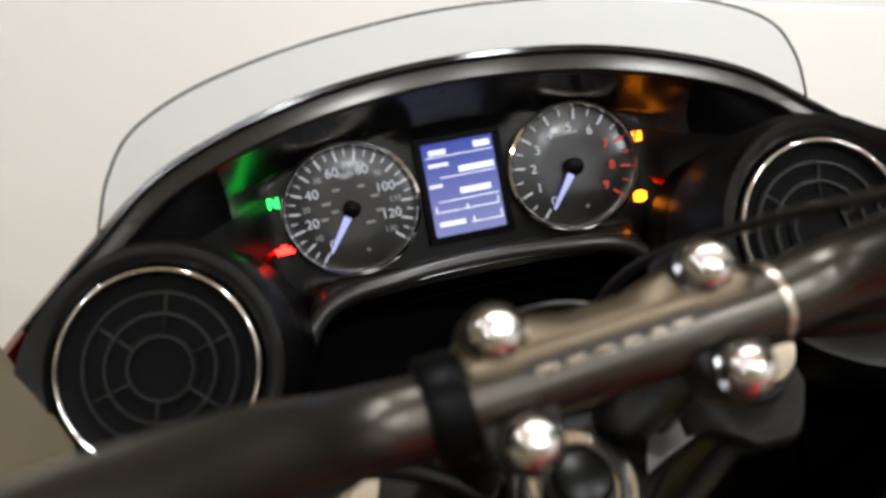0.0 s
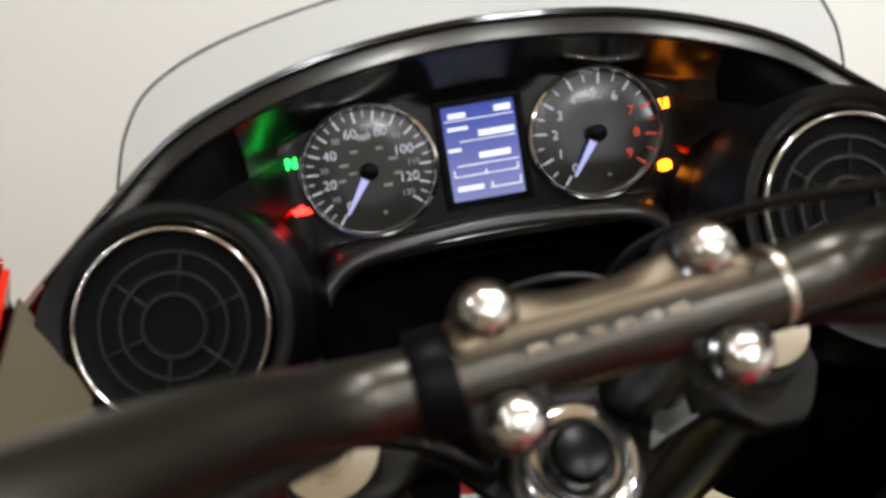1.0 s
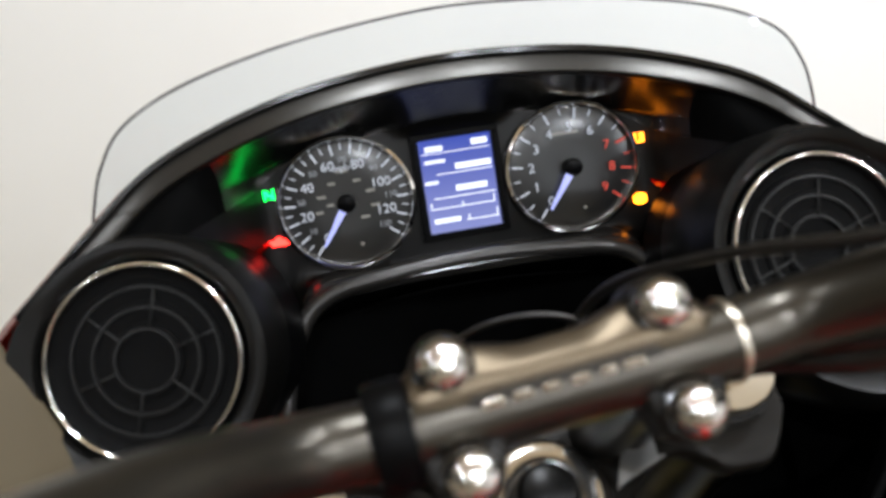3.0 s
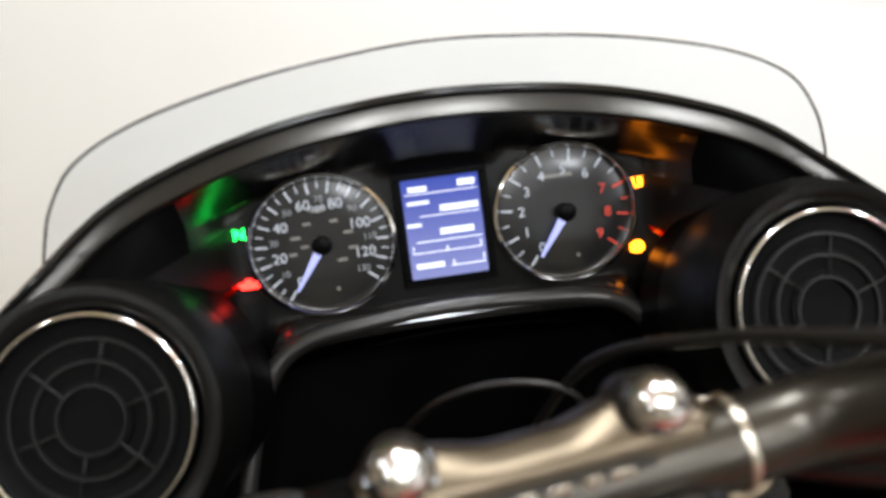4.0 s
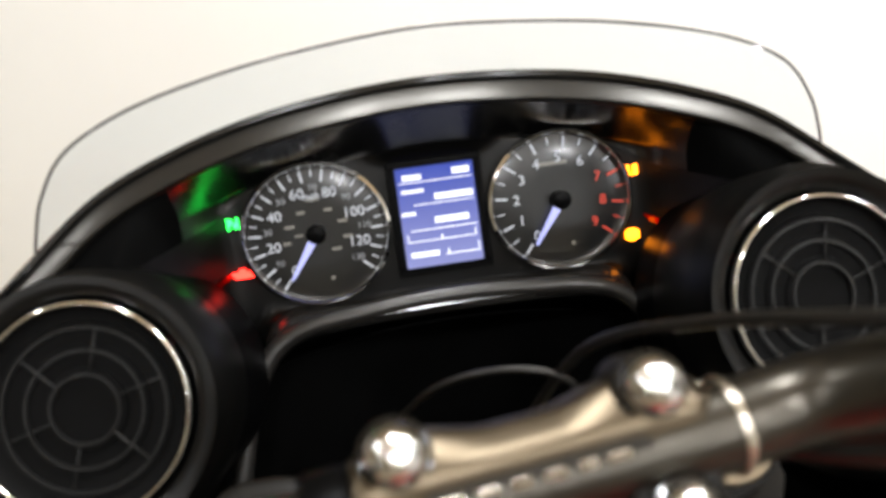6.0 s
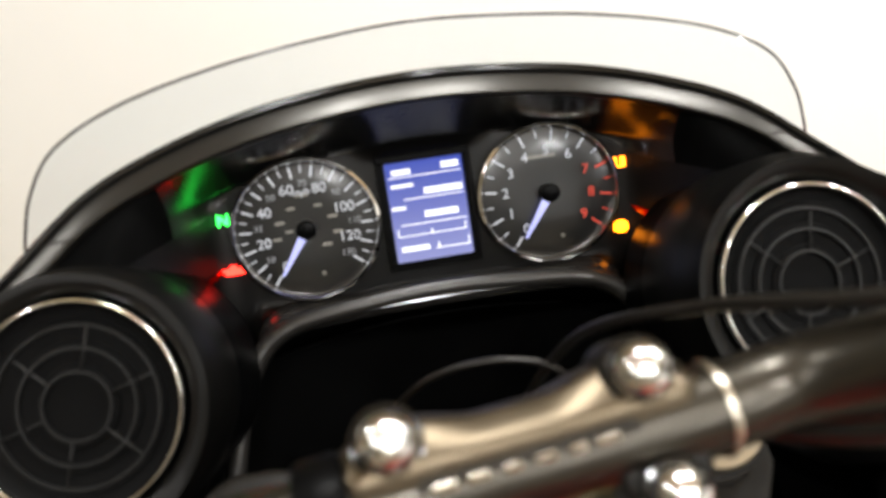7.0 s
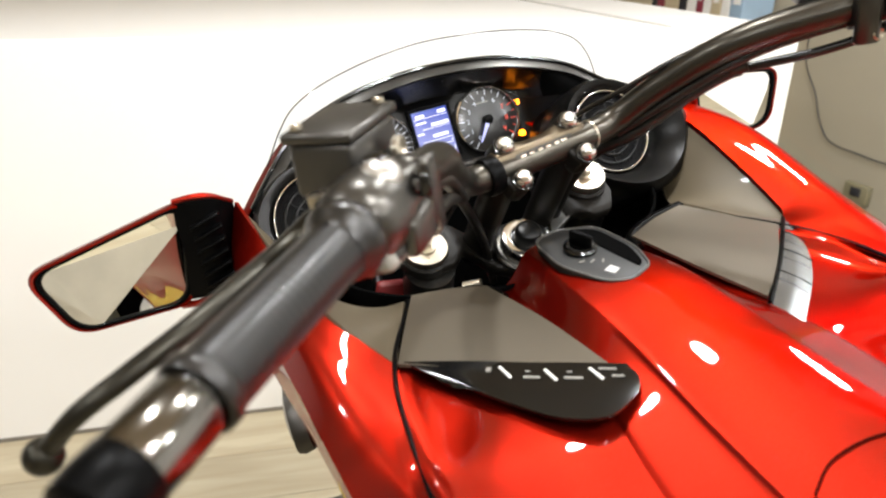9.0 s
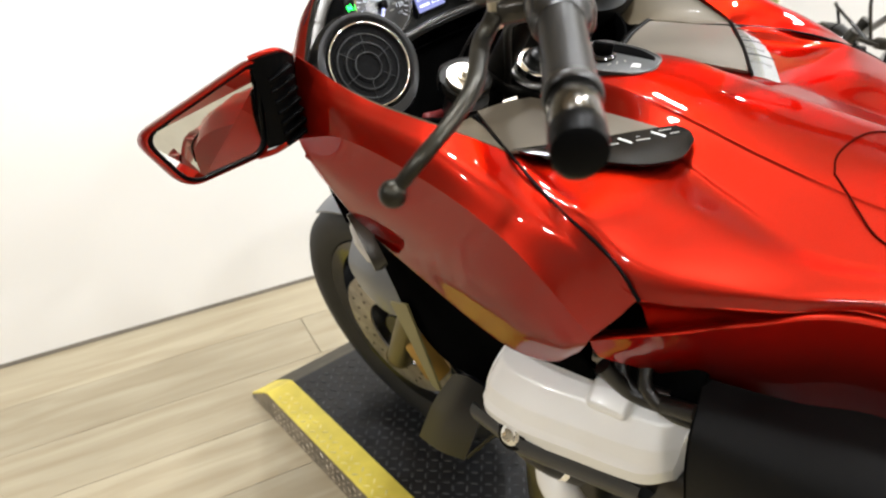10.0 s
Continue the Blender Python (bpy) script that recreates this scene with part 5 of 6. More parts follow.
part("clamp_groove", plate(round_rect(0.068, 0.0072, 0.0034), 0.0007, gm), mat("dark_groove_frame", (0.045, 0.042, 0.038), 0.3, 0.6), clamp, smooth=False)
for k, (x, w) in enumerate(((-0.026, 0.008), (-0.016, 0.007), (-0.006, 0.006), (0.004, 0.007), (0.014, 0.006), (0.023, 0.008))):
    part("embossed_bar", block((w * 0.95, 0.0030, 0.0012), gm @ pose(x, 0, 0.0010), 0.0005, 2), mat("worn_emboss", (0.42, 0.38, 0.32), 0.25, 1.0, rvar=0.15, vscale=400), clamp, smooth=False)
for sx in (-1, 1):
    arm_o = [(sx * x, y) for x, y in ((0.022, -0.004), (0.054, -0.004), (0.0535, -0.016), (0.050, -0.026), (0.0385, -0.0315), (0.029, -0.027), (0.025, -0.016))]
    part("clamp_arm", plate(arm_o if sx < 0 else arm_o[::-1], 0.018, cm_ @ pose(0, 0, -0.0225), 0.003), YOKE, clamp, "satin black lower arm of the clamp", smooth=False)
for x in (-0.0385, 0.0385):
    for y in (0.0165, -0.0195):
        b = part("domed_bolt", lathe([(0.0085, -0.004), (0.0092, -0.001)] + [(0.0092 * math.cos(a), 0.0085 * math.sin(a)) for a in np.linspace(0.05, 1.5, 12)] + [(0, 0.0085)], cm_ @ pose(x, y, 0.0), 32), DOME, clamp, "domed chrome bolt cap")
        part("bolt_boss", lathe([(0.0100, -0.030), (0.0112, -0.026), (0.0112, -0.0048), (0.0098, -0.0032)], cm_ @ pose(x, y, 0.0), 32), YOKE, b)
        part("washer", lathe([(0.0085, -0.0035), (0.0108, -0.003), (0.0108, -0.0015), (0.009, -0.001)], cm_ @ pose(x, y, 0.0), 32), BLACKGLOSS, b)
part("collar", put(lathe([(0.0136, -0.0075), (0.0182, -0.0072), (0.0190, -0.005), (0.0190, 0.005), (0.0182, 0.0072), (0.0136, 0.0075)], Matrix(), 40), basis(CB - CX * 0.060, CX)), BLACK, clamp)
part("thin_ring", lathe([(0.0136, -0.0016), (0.0152, -0.0013), (0.0156, 0), (0.0152, 0.0013), (0.0136, 0.0016)], basis(CB + CX * 0.0620, CX), 40), ALU, clamp, "thin bright ring on the bar")
for x in (-0.040, 0.040):
    p0, p1 = CB + CX * x - CN * 0.010, M @ Vector((x * 1.1, -0.168, 1.072))
    part("riser", tube([p0, p0.lerp(p1, 0.35), p0.lerp(p1, 0.7), p1], lambda t: 0.0165, 16, 20), YOKE, clamp)

# triple clamp, fork caps, stem nut
tz = basis(M @ Vector((0, -0.198, 1.069)), M.to_3x3() @ AXD, (0, 1, 0))
yk = []
for x in np.linspace(-0.138, 0.126, 70):
    a = abs(x) if x < 0 else x + 0.012 * sm(x, 0.09, 0.126)
    tip = 0.034 * max(0.0, (a - 0.112) / 0.026) ** 2
    rear = -0.036 + 0.018 * sm(a, 0.012, 0.032) + 0.024 * sm(a, 0.028, 0.065) - 0.014 * sm(a, 0.068, 0.092) + 0.7 * tip
    ahead = 0.040 + 0.016 * sm(a, 0.05, 0.10) - 0.6 * tip
    up = 0.002 + 0.028 * sm(a, 0.034, 0.082)
    prof = [(rear + 0.004, -0.018), (rear, -0.012), (rear, -0.0025), (rear + 0.0025, 0)] + [(rear + (ahead - rear) * k, 0) for k in (0.15, 0.35, 0.6, 0.85)] + [(ahead - 0.0025, 0), (ahead, -0.0025), (ahead, -0.012), (ahead - 0.004, -0.018)]
    yk.append([tz @ Vector((x, y_, z_ + up)) for y_, z_ in prof])
triple = part("top_yoke", grid(yk), YOKE, bike, "black cast top yoke with raised arms")
for p_, k_ in ((Vector((-0.110, -0.187, 1.112)), 0.84), (Vector((0.103, -0.190, 1.117)), 0.86)):
    fm = basis(M @ p_, M.to_3x3() @ AXD) @ Matrix.Scale(k_, 4)
    part("fork_cap", lathe([(0.0250, -0.030), (0.0275, -0.002), (0.0285, 0.003), (0.0275, 0.006), (0.013, 0.0065), (0.0125, 0.009), (0, 0.009)], fm, 40), ALU, triple, "pale machined fork cap")
    part("cap_ring", lathe([(0.0265, -0.022), (0.0312, -0.020), (0.0312, -0.007), (0.0270, -0.005)], fm, 40), YOKE, triple)
    part("adjuster", lathe([(0.008, 0.009), (0.008, 0.017), (0.0065, 0.0185), (0, 0.0185)], fm, 6), ALU, triple, smooth=False)
nm = basis(M @ Vector((0.001, -0.203, 1.070)), M.to_3x3() @ AXD) @ Matrix.Scale(1.16, 4)
part("stem_washer", lathe([(0.0285, 0), (0.030, 0.004), (0.027, 0.0075), (0.024, 0.0075)], nm, 48), CAST, triple)
part("stem_nut", lathe([(0.0235, 0.006), (0.0245, 0.010), (0.0235, 0.018), (0.0190, 0.020), (0.0135, 0.0180), (0.0120, 0.010)], nm, 48), DOME, triple, "polished steel stem nut")
part("stem_plug", lathe([(0.0128, 0.008), (0.0128, 0.026), (0.0118, 0.0295), (0.0095, 0.0310), (0, 0.0315)], nm, 40), PANELM, triple, "black rubber plug")
for x, y in ((-0.098, -0.235), (0.114, -0.166)):
    part("pinch_bolt", tube([M @ Vector((x, y, 1.083)), M @ Vector((x + 0.014, y - 0.012, 1.086))], 0.0048, 4, 12), ALU, triple, "steel pinch bolt")

# Pale plate puts the light caught by the sloping yoke arm into colour.
part("yoke_lit_facet", plate([(-0.024, -0.012), (-0.010, -0.007), (0.024, 0.002), (0.012, 0.014), (-0.014, 0.012)], 0.0025, tz @ pose(0.062, 0.010, 0.0165, 0, -25, 0), 0.0008), mat("pale_lit_facet", (0.26, 0.26, 0.255), 0.40, 0.8, bump=0.06, bscale=700, rvar=0.1, vscale=90), triple, "pale grey plate for the light caught on the yoke arm", smooth=False)
tag_c = part("warning_tag", block((0.017, 0.011, 0.002), basis((-0.046, -0.136, 0.994), (-0.1, -0.6, 0.8)), 0.0006, 1), mat("red_tag", (0.55, 0.03, 0.025), 0.5), bike, "small red and white tag in the cavity", smooth=False)
part("tag_edge", block((0.017, 0.0025, 0.0022), basis((-0.046, -0.136, 0.994), (-0.1, -0.6, 0.8)) @ pose(0, -0.0066, 0), 0.0004, 1), WALLW, tag_c, smooth=False)
# Even dull red, darker than the fairing paint.
part("inner_bracket", block((0.034, 0.012, 0.070), pose(-0.155, -0.170, 1.035, 0, 14, 0), 0.004, 2), mat("dull_dark_red", (0.12, 0.008, 0.008), 0.5), bike, "dark red inner bracket in the cavity")
part("bracket_strip", block((0.009, 0.010, 0.050), pose(-0.128, -0.172, 1.030, 0, 14, 0), 0.002, 2), PALEBOX, bike, "cream strip beside the inner bracket")

# cables and hoses
def cable(pts, r=0.0045, material=RUBBER, label="black control cable"):
    part("cable", tube(pts, r, 60, 10), material, hb, label)


cable([Vector((0.262, -0.420, 1.300)), Vector((0.225, -0.350, 1.290)), Vector((0.177, -0.298, 1.277)), Vector((0.147, -0.294, 1.272)), Vector((0.121, -0.284, 1.262)), Vector((0.098, -0.256, 1.240)), Vector((0.074, -0.205, 1.206)), Vector((0.045, -0.155, 1.160)), Vector((0.020, -0.120, 1.080))], 0.0026)
cable([Vector((0.268, -0.424, 1.300)), Vector((0.245, -0.400, 1.281)), Vector((0.222, -0.372, 1.268)), Vector((0.200, -0.343, 1.259)), Vector((0.178, -0.314, 1.250))], 0.0044, RUBBER, "thin black hose under the bar")
cable([Vector((0.182, -0.319, 1.253)), Vector((0.160, -0.304, 1.240)), Vector((0.134, -0.288, 1.222)), Vector((0.108, -0.262, 1.194)), Vector((0.075, -0.225, 1.165)), Vector((0.055, -0.190, 1.10)), Vector((0.05, -0.16, 1.0))], 0.0066, RUBBER, "black sleeved brake hose")
part("hose_fitting", lathe([(0, -0.010), (0.0068, -0.010), (0.0082, -0.007), (0.0082, 0.004), (0.0062, 0.006), (0.0062, 0.012), (0, 0.012)], basis((0.181, -0.318, 1.253), (0.044, -0.058, 0.018)), 20), CAST, hb, "dark metal hose fitting")
part("hose_clip", block((0.014, 0.016, 0.026), basis((0.136, -0.291, 1.234), (0.1, -0.5, 0.85), (0.5, -0.5, 0.5)), 0.004, 2), YOKE, hb, "small black hose clip")
cable([Vector((-0.212, -0.458, 1.264)), Vector((-0.165, -0.390, 1.246)), Vector((-0.128, -0.322, 1.214)), Vector((-0.094, -0.262, 1.180)), Vector((-0.055, -0.215, 1.11)), Vector((-0.03, -0.18, 1.03))], 0.0050)
cable([Vector((-0.07, -0.10, 1.05)), Vector((-0.02, -0.13, 1.13)), Vector((0.04, -0.145, 1.135)), Vector((0.07, -0.12, 1.04))], 0.0018)

# -- front wheel, fork, fender, brake --
WC = Vector((0, 0.19, 0.39))
wm = M @ basis(WC, (1, 0, 0), (0, 0, 1))
tyre_prof = [(0.236, -0.048), (0.262, -0.062), (0.292, -0.062), (0.310, -0.048), (0.318, -0.025), (0.3205, 0), (0.318, 0.025), (0.310, 0.048), (0.292, 0.062), (0.262, 0.062), (0.236, 0.048)]
wheel = part("front_wheel", lathe([(0.205, -0.040), (0.232, -0.050), (0.236, -0.046), (0.236, 0.046), (0.232, 0.050), (0.205, 0.040), (0.205, -0.040)], wm, 72), BLACKGLOSS, bike, "black cast front wheel")
part("tyre", lathe(tyre_prof, wm, 96), TYRE, wheel, "worn black tyre")
part("hub", lathe([(0, -0.06), (0.045, -0.06), (0.05, -0.04), (0.05, 0.04), (0.045, 0.06), (0, 0.06)], wm, 40), CAST, wheel)
for k in range(5):
    part("spoke", block((0.022, 0.17, 0.028), wm @ pose(0, 0, 0, 0, 0, 72 * k) @ pose(0, 0.125, 0), 0.006, 2), BLACKGLOSS, wheel)
for sx in (-0.068, 0.068):
    d = part("brake_disc", lathe([(0.085, sx - 0.0022), (0.085, sx + 0.0022), (0.155, sx + 0.0022), (0.155, sx - 0.0022), (0.085, sx - 0.0022)], wm, 72), STEEL, wheel, "drilled steel brake disc")
    for k in range(36):
        a = 2 * math.pi * k / 36
        rr = 0.105 + 0.016 * (k % 3)
        part("drill_hole", lathe([(0.0042, 0.0), (0, 0.0)], wm @ pose(rr * math.cos(a), rr * math.sin(a), sx + (0.0027 if sx > 0 else -0.0027)), 8), CAVITY, d, smooth=False)
for sx in (-1, 1):
    f0, f1 = M @ Vector((sx * 0.109, -0.187, 1.090)), M @ Vector((sx * 0.100, 0.155, 0.375))
    fk = part("fork_leg", tube([f0, f0.lerp(f1, 0.5)], 0.0275, 6, 24), CAST, bike, "dark upper fork tube")
    part("fork_slider", tube([f0.lerp(f1, 0.42), f0.lerp(f1, 0.95), f1], lambda t: 0.024 + 0.006 * t, 12, 24), BRONZE, fk, "bronze-tinted fork slider")
    part("caliper", block((0.045, 0.10, 0.05), M @ pose(sx * 0.098, 0.06, 0.43, 60, 0, 0), 0.010, 3), mat("bronze_caliper", (0.38, 0.22, 0.05), 0.35, 0.7), fk, "bronze brake caliper")
fend = []
for a in np.linspace(radians(62), radians(165), 30):
    fend.append([M @ (WC + Vector((x, (0.338 - 2.2 * x * x) * math.cos(a), (0.338 - 2.2 * x * x) * math.sin(a)))) for x in np.linspace(-0.078, 0.078, 11)])
part("front_fender", grid(fend, 0.004), FENDER, bike, "grey painted front fender")
for sx in (-1, 1):
    fg = [[(sx * 0.10, 0.215, 0.665), (sx * 0.115, 0.120, 0.690), (sx * 0.105, 0.010, 0.700)],
          [(sx * 0.128, 0.215, 0.610), (sx * 0.140, 0.110, 0.625), (sx * 0.128, 0.005, 0.640)],
          [(sx * 0.120, 0.205, 0.540), (sx * 0.132, 0.110, 0.545), (sx * 0.122, 0.020, 0.560)]]
    part("fork_guard", loft(fg, 12, 12, 0.004), FENDER, bike, "grey painted fork guard")

# -- lamp pod under the fairing edge, engine and lower parts --
for s in (-1, 1):
    # Added black block: shuts off the floor so the gap stays dark.
    part("gap_blocker", block((0.02, 0.24, 0.17), pose(s * 0.168, -0.47, 0.90), 0.008, 2), CAVITY, bike)
    m = basis((s * 0.279, -0.158, 0.937), (s * 0.9, 0.30, -0.15), (s * -0.015, -0.053, -0.042))
    tl = part("front_indicator", put(lathe([(0.030, 0.004), (0.022, 0.012), (0, 0.016)], Matrix(), 40), m @ Matrix.Diagonal((0.50, 1.15, 1, 1))), mat("clear_lens", (0.5, 0.48, 0.45), 0.1, 0.3), bike, "clear front indicator in a chrome surround")
    part("surround", put(lathe([(0.030, 0.0), (0.031, 0.008), (0.036, 0.008), (0.038, 0.0), (0.036, -0.01)], Matrix(), 48), m @ Matrix.Diagonal((0.50, 1.15, 1, 1))), CAST, tl)
    # valve cover
    vc = []
    for y_, dx, dz, k_ in ((-0.328, 0.000, 0.0, 0.97), (-0.345, 0.004, 0.0, 1.0), (-0.400, 0.002, 0.002, 1.0), (-0.470, -0.018, 0.004, 1.0), (-0.530, -0.036, 0.006, 1.0), (-0.556, -0.046, 0.007, 0.99), (-0.574, -0.060, 0.007, 0.95)):
        vc.append([(s * (x_ * k_ + dx), y_, z_ + dz) for x_, z_ in ((0.252, 0.716), (0.262, 0.722), (0.264, 0.744), (0.258, 0.752), (0.250, 0.772), (0.226, 0.796), (0.165, 0.824))])
    vr = list(zip(*[crom(c, 50) for c in zip(*vc)]))
    vr = [[a_.lerp(b_, t_) for a_, b_ in zip(r_[:-1], r_[1:]) for t_ in (0.0, 0.07, 0.5, 0.93)] + [r_[-1]] for r_ in vr]
    eng = part("cylinder_head_cover", grid(vr, -0.008 * s), SILVER, bike, "silver painted cylinder head cover")
    part("cover_end", loft([[Vector(p) for p in vc[0]], [Vector(p) * 0.5 + Vector((s * 0.09, -0.155, 0.375)) for p in vc[0]]], 6, 14, 0.002), SILVER, eng)
    part("cover_end", loft([[Vector(p) for p in vc[-1]], [Vector((s * 0.140, -0.578, 0.750)) for p in vc[-1]]], 6, 14, 0.002), SILVER, eng)
    part("cover_boss", block((0.040, 0.052, 0.020), pose(s * 0.194, -0.488, 0.812, 0, s * 30, s * -12), 0.008, 4), SILVER, eng)
    rail = []
    for y in (-0.315, -0.36, -0.40, -0.45, -0.50, -0.545):
        x, dz = 0.268 - 0.4 * max(0, -y - 0.40), -0.16 * max(0, -y - 0.40)
        rail.append([(s * x, y, 0.731 + dz), (s * (x + 0.006), y, 0.717 + dz), (s * (x - 0.004), y, 0.690 + dz), (s * (x - 0.033), y, 0.682 + dz)])
    part("guard_rail", loft(rail, 30, 12, 0.004), mat("dark_grey_rail", (0.028, 0.028, 0.028), 0.4, bump=0.1), eng, "dark grey rail under the cover")
    part("bolt_pad", lathe([(0.021, -0.012), (0.021, 0.0), (0.018, 0.0015), (0, 0.0015)], basis((s * 0.268, -0.388, 0.727), (s * 0.85, -0.1, 0.5)), 28), BLACK, eng, "black pad under the rail bolt")
    part("rail_bolt", lathe([(0.014, 0.0), (0.014, 0.003), (0.0105, 0.004), (0.010, 0.009), (0.007, 0.010), (0.005, 0.006), (0, 0.006)], basis((s * 0.268, -0.388, 0.727), (s * 0.85, -0.1, 0.5)), 28), CHROME, eng, "chrome rail bolt")
    part("engine_case", block((0.17, 0.34, 0.34), pose(s * 0.095, -0.46, 0.54), 0.03, 3), CAST, eng)
    part("water_pipe", tube([(s * 0.215, -0.350, 0.690), (s * 0.235, -0.375, 0.672), (s * 0.232, -0.420, 0.665), (s * 0.205, -0.450, 0.640)], 0.019, 24, 16), RUBBER, eng, "black rubber elbow hose")
    part("hose_clip", lathe([(0.0195, -0.005), (0.0215, -0.004), (0.0215, 0.004), (0.0195, 0.005)], basis((s * 0.222, -0.432, 0.655), (s * -0.6, -0.6, -0.5)), 24), CHROME, eng, "steel hose clip")
    part("exhaust_header", tube([(s * 0.19, -0.40, 0.68), (s * 0.225, -0.415, 0.635), (s * 0.230, -0.44, 0.60), (s * 0.20, -0.47, 0.50), (s * 0.16, -0.55, 0.36)], 0.024, 30, 16), SILVER, eng, "pale exhaust header pipe")
    part("wire_stay", tube([(s * 0.245, -0.345, 0.680), (s * 0.235, -0.30, 0.610), (s * 0.225, -0.22, 0.48)], 0.0035, 16, 8), BLACK, eng)
    for hy, hz in ((-0.470, 0.885), (-0.500, 0.878), (-0.530, 0.880)):
        part("hose", tube([(s * 0.185, hy, hz + 0.03), (s * 0.205, hy - 0.012, hz), (s * 0.200, hy - 0.045, hz - 0.022), (s * 0.18, hy - 0.085, hz - 0.03)], 0.008, 16, 10), RUBBER, bike)
    part("hose_clip", lathe([(0.0085, -0.003), (0.0098, -0.0025), (0.0098, 0.0025), (0.0085, 0.003)], basis((s * 0.205, -0.482, 0.885), (s * 0.3, -0.3, -0.8)), 20), STEEL, bike)
    # black inner fairing and lower fin
    inner = [[(s * 0.240, -0.06, 0.93), (s * 0.235, -0.20, 0.90), (s * 0.235, -0.36, 0.88), (s * 0.225, -0.46, 0.90)],
             [(s * 0.200, -0.04, 0.80), (s * 0.205, -0.17, 0.77), (s * 0.205, -0.32, 0.79), (s * 0.190, -0.46, 0.82)],
             [(s * 0.170, -0.03, 0.66), (s * 0.185, -0.14, 0.63), (s * 0.185, -0.27, 0.66), (s * 0.150, -0.40, 0.72)]]
    part("inner_fairing", loft(inner, 14, 18, 0.004 * s), CAVITY, bike, "black plastic inner fairing")
    duct = [[(s * 0.205, -0.048, 0.712), (s * 0.207, -0.100, 0.738)], [(s * 0.205, -0.080, 0.652), (s * 0.207, -0.120, 0.668)], [(s * 0.203, -0.120, 0.560), (s * 0.205, -0.146, 0.568)]]
    part("duct_trim", loft(duct, 14, 5, 0.004), OLIVE, bike, "olive edge of the air duct")
    fin = [[(s * 0.215, -0.213, 0.669), (s * 0.222, -0.263, 0.707), (s * 0.215, -0.286, 0.697)],
           [(s * 0.225, -0.151, 0.558), (s * 0.236, -0.225, 0.610), (s * 0.225, -0.271, 0.619)],
           [(s * 0.215, -0.066, 0.395), (s * 0.224, -0.138, 0.428), (s * 0.214, -0.198, 0.446)]]
    part("radiator_cowl", loft(fin, 14, 14, 0.006 * s), mat("blue_black_plastic", (0.004, 0.0045, 0.006), 0.34, spec=0.12), bike, "glossy black radiator cowl fin")
    # dark red lower lobe and black side cover
    lobe = [[(s * 0.259, -0.513, 0.972), (s * 0.256, -0.514, 0.960), (s * 0.250, -0.516, 0.945)],
            [(s * 0.228, -0.580, 1.000), (s * 0.193, -0.572, 0.929), (s * 0.144, -0.562, 0.851)],
            [(s * 0.196, -0.640, 1.026), (s * 0.159, -0.645, 0.940), (s * 0.108, -0.654, 0.846)],
            [(s * 0.164, -0.710, 1.050), (s * 0.129, -0.718, 0.961), (s * 0.082, -0.730, 0.862)],
            [(s * 0.120, -0.860, 1.045), (s * 0.090, -0.871, 0.954), (s * 0.049, -0.882, 0.846)]]
    ridge = [[Vector(q[0]), Vector(q[0]) + Vector((-s * 0.006, 0.001, 0.002)), Vector(q[0]) + Vector((-s * 0.026, 0.003, -0.006))] for q in lobe]
    part("lobe_ridge", loft(ridge, 36, 8, 0.002), RED, bike)
    part("lower_side_panel", loft(lobe, 36, 18, -0.003 * s), RED, bike, "glossy dark red lower side panel")
    tuck = [[(s * 0.246, -0.556, 1.043), (s * 0.230, -0.552, 1.020), (s * 0.222, -0.556, 0.980)],
            [(s * 0.184, -0.650, 1.042), (s * 0.179, -0.648, 1.030), (s * 0.178, -0.648, 1.005)],
            [(s * 0.148, -0.720, 1.053), (s * 0.146, -0.720, 1.046), (s * 0.146, -0.722, 1.030)],
            [(s * 0.116, -0.880, 1.026), (s * 0.114, -0.880, 1.02), (s * 0.112, -0.880, 1.00)]]
    part("tuck_panel", loft(tuck, 24, 10, 0.002), RED, bike)
    cover = [[(s * 0.164, -0.584, 0.893), (s * 0.200, -0.600, 0.885), (s * 0.226, -0.610, 0.855), (s * 0.222, -0.612, 0.76), (s * 0.180, -0.612, 0.55)],
             [(s * 0.140, -0.668, 0.900), (s * 0.186, -0.680, 0.888), (s * 0.214, -0.690, 0.850), (s * 0.214, -0.690, 0.75), (s * 0.175, -0.690, 0.50)],
             [(s * 0.116, -0.744, 0.914), (s * 0.166, -0.770, 0.894), (s * 0.196, -0.780, 0.850), (s * 0.198, -0.790, 0.75), (s * 0.165, -0.790, 0.50)],
             [(s * 0.086, -0.880, 0.898), (s * 0.136, -0.920, 0.876), (s * 0.166, -0.930, 0.830), (s * 0.170, -0.950, 0.72), (s * 0.150, -0.960, 0.50)]]
    part("cover_front", loft([cover[0], [(x * 0.72, y + 0.006, z - 0.004) for x, y, z in cover[0]]], 5, 20, 0.003), CAVITY, bike)
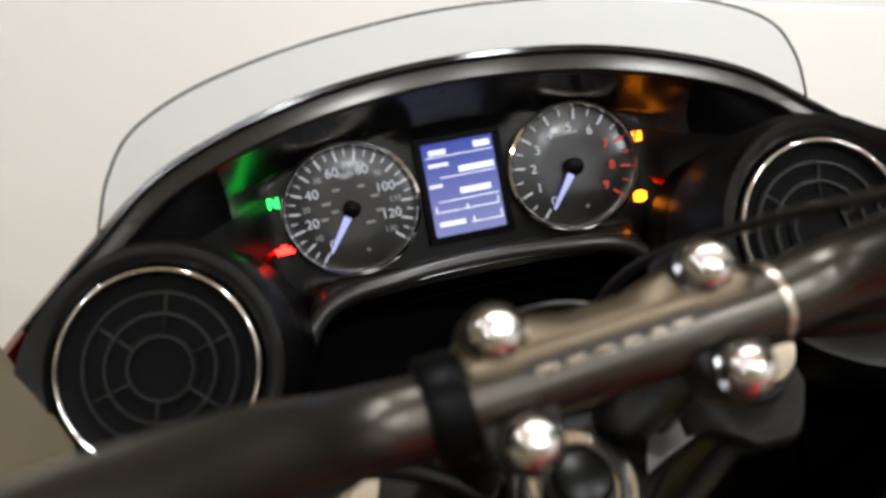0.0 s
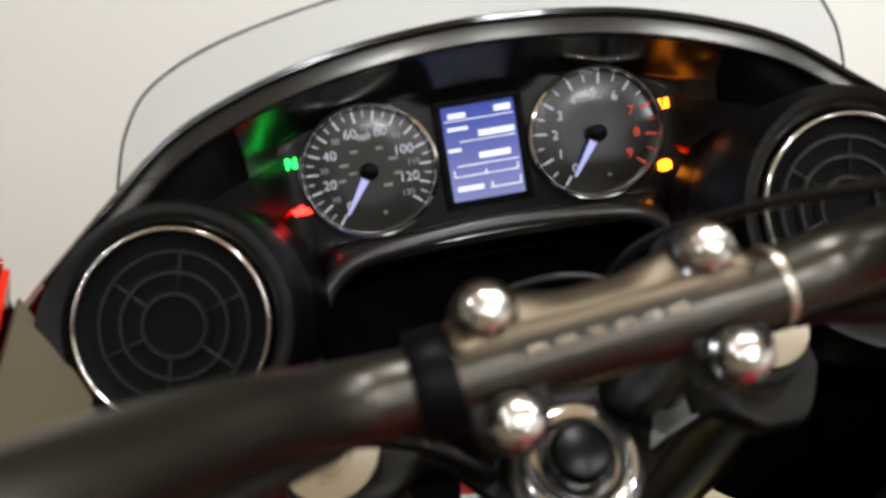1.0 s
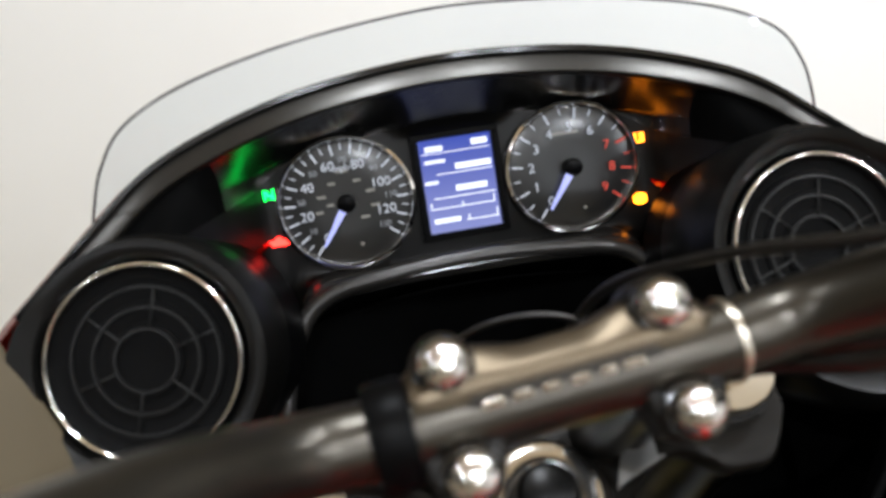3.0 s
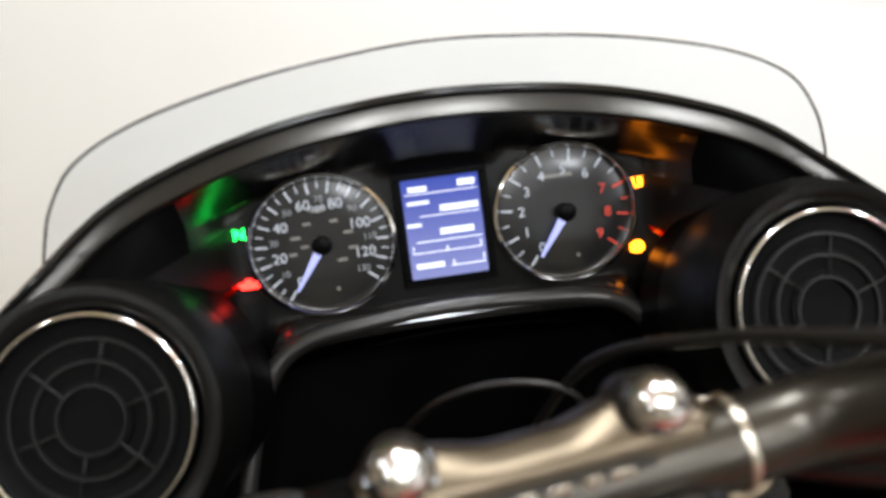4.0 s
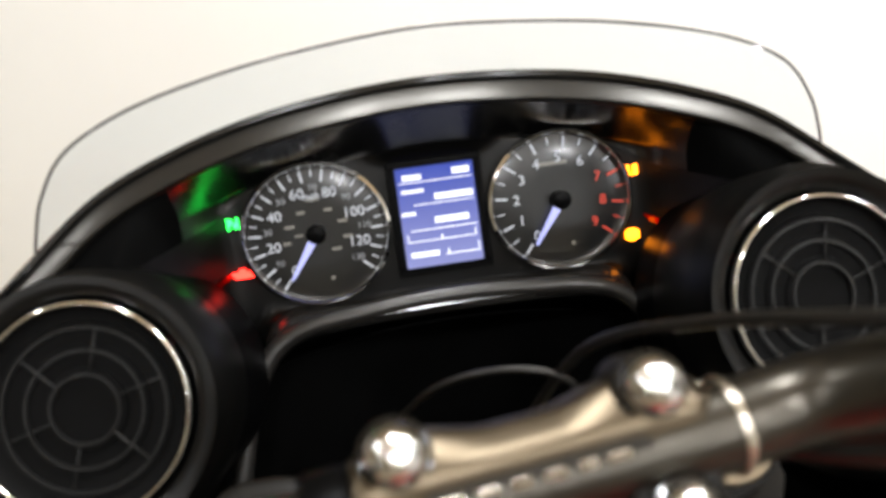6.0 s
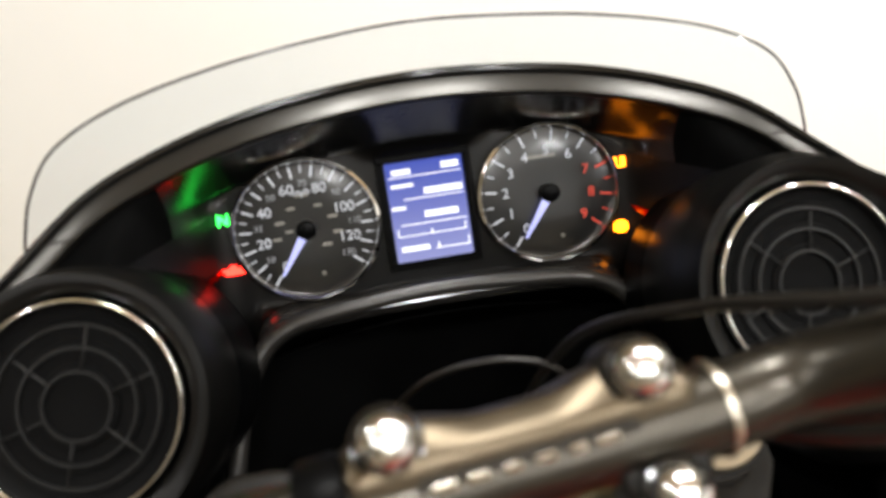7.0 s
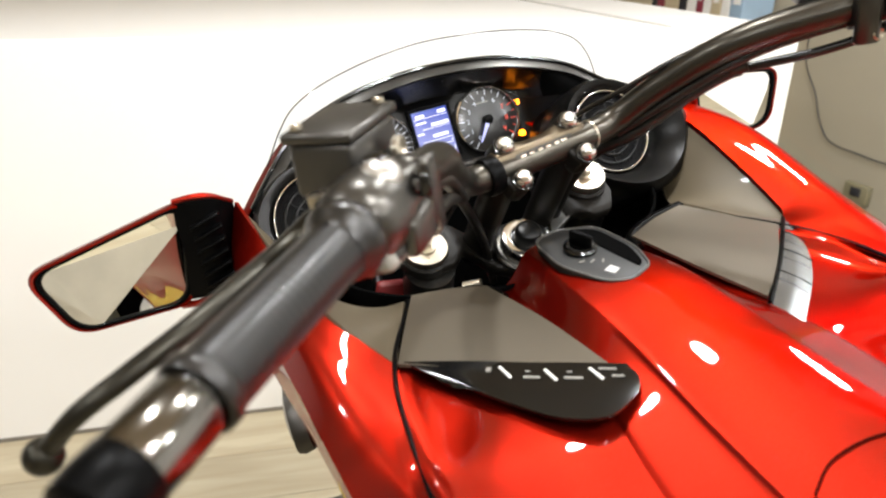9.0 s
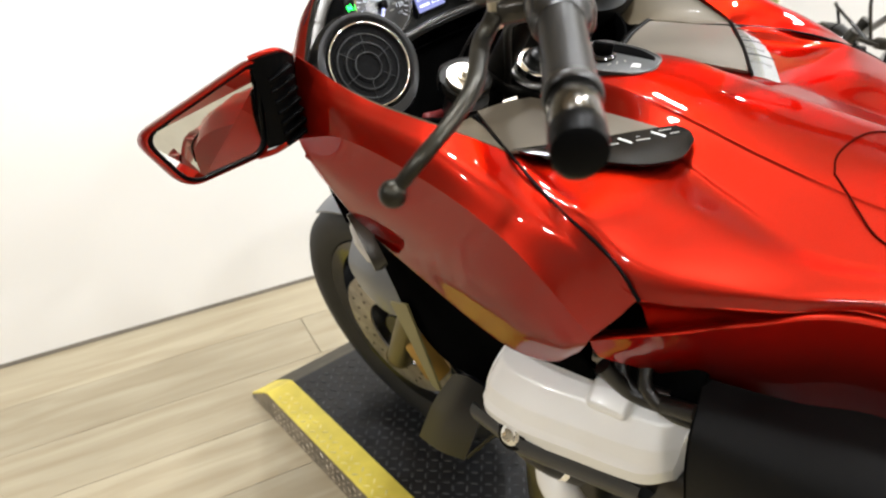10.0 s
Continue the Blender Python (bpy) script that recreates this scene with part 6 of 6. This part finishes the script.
    part("side_cover", loft(cover, 24, 20, 0.004), mat("black_textured_plastic", (0.003, 0.003, 0.003), 0.55, spec=0.12, bump=0.4, bscale=700), bike, "black textured plastic side cover")
    part("hose", tube([(s * 0.225, -0.50, 0.90), (s * 0.205, -0.53, 0.86), (s * 0.20, -0.60, 0.88)], 0.010, 16, 12), RUBBER, bike)

# fuel lid on the tank cover
def tank_top(x, y):
    k = next(i for i in range(len(NODES) - 1) if NODES[i][0] >= y >= NODES[i + 1][0])
    t = (NODES[k][0] - y) / (NODES[k][0] - NODES[k + 1][0])
    _, zc, xe, xf, zf = [a + (b - a) * t for a, b in zip(NODES[k][:5], NODES[k + 1][:5])]
    if abs(x) < xe:
        return zc - 0.005 * (x / xe) ** 2
    return zc - 0.005 - (zc - zf - 0.005) * min(1.0, (abs(x) - xe) / (xf - xe))


fl = [(-0.047, -0.622), (-0.020, -0.611), (0.020, -0.611), (0.047, -0.622), (0.074, -0.657), (0.092, -0.692), (0.086, -0.745), (0.0, -0.757), (-0.086, -0.745), (-0.092, -0.692), (-0.074, -0.657), (-0.047, -0.622)]
part("fuel_lid_seam", tube([(p.x, p.y, tank_top(p.x, p.y) + 0.0006) for p in crom([(x, y, 0) for x, y in fl], 90)], 0.0010, raw=True, seg=6, caps=False), mat("dark_red_seam", (0.03, 0.003, 0.002), 0.8, spec=0.0), bike)

# laminate planks, laid last
PM = Matrix((WD, Vector((-WD.y, WD.x, 0)), Vector((0, 0, 1)))).transposed().to_4x4()
PM.translation = W0
pb = block((1.213, 0.1885, 0.006), pose(0, 0, -0.003), 0.0008, 1)
pme = bpy.data.meshes.new("plank")
pb.to_mesh(pme)
pb.free()
pme.materials.append(PLANK)
rng = random.Random(4)
for r in range(28):
    shift = rng.random() * 1.2
    for c in range(9):
        x, y = -3.4 + c * 1.215 + shift, -0.095 - r * 0.19
        mid = PM @ Vector((x, y, 0))
        if not (-4.2 < mid.x < 2.4 and -4.9 < mid.y < 3.3):
            continue
        ob = new("plank", pme)
        ob.parent = floor
        ob.matrix_basis = PM @ pose(x, y, 0)
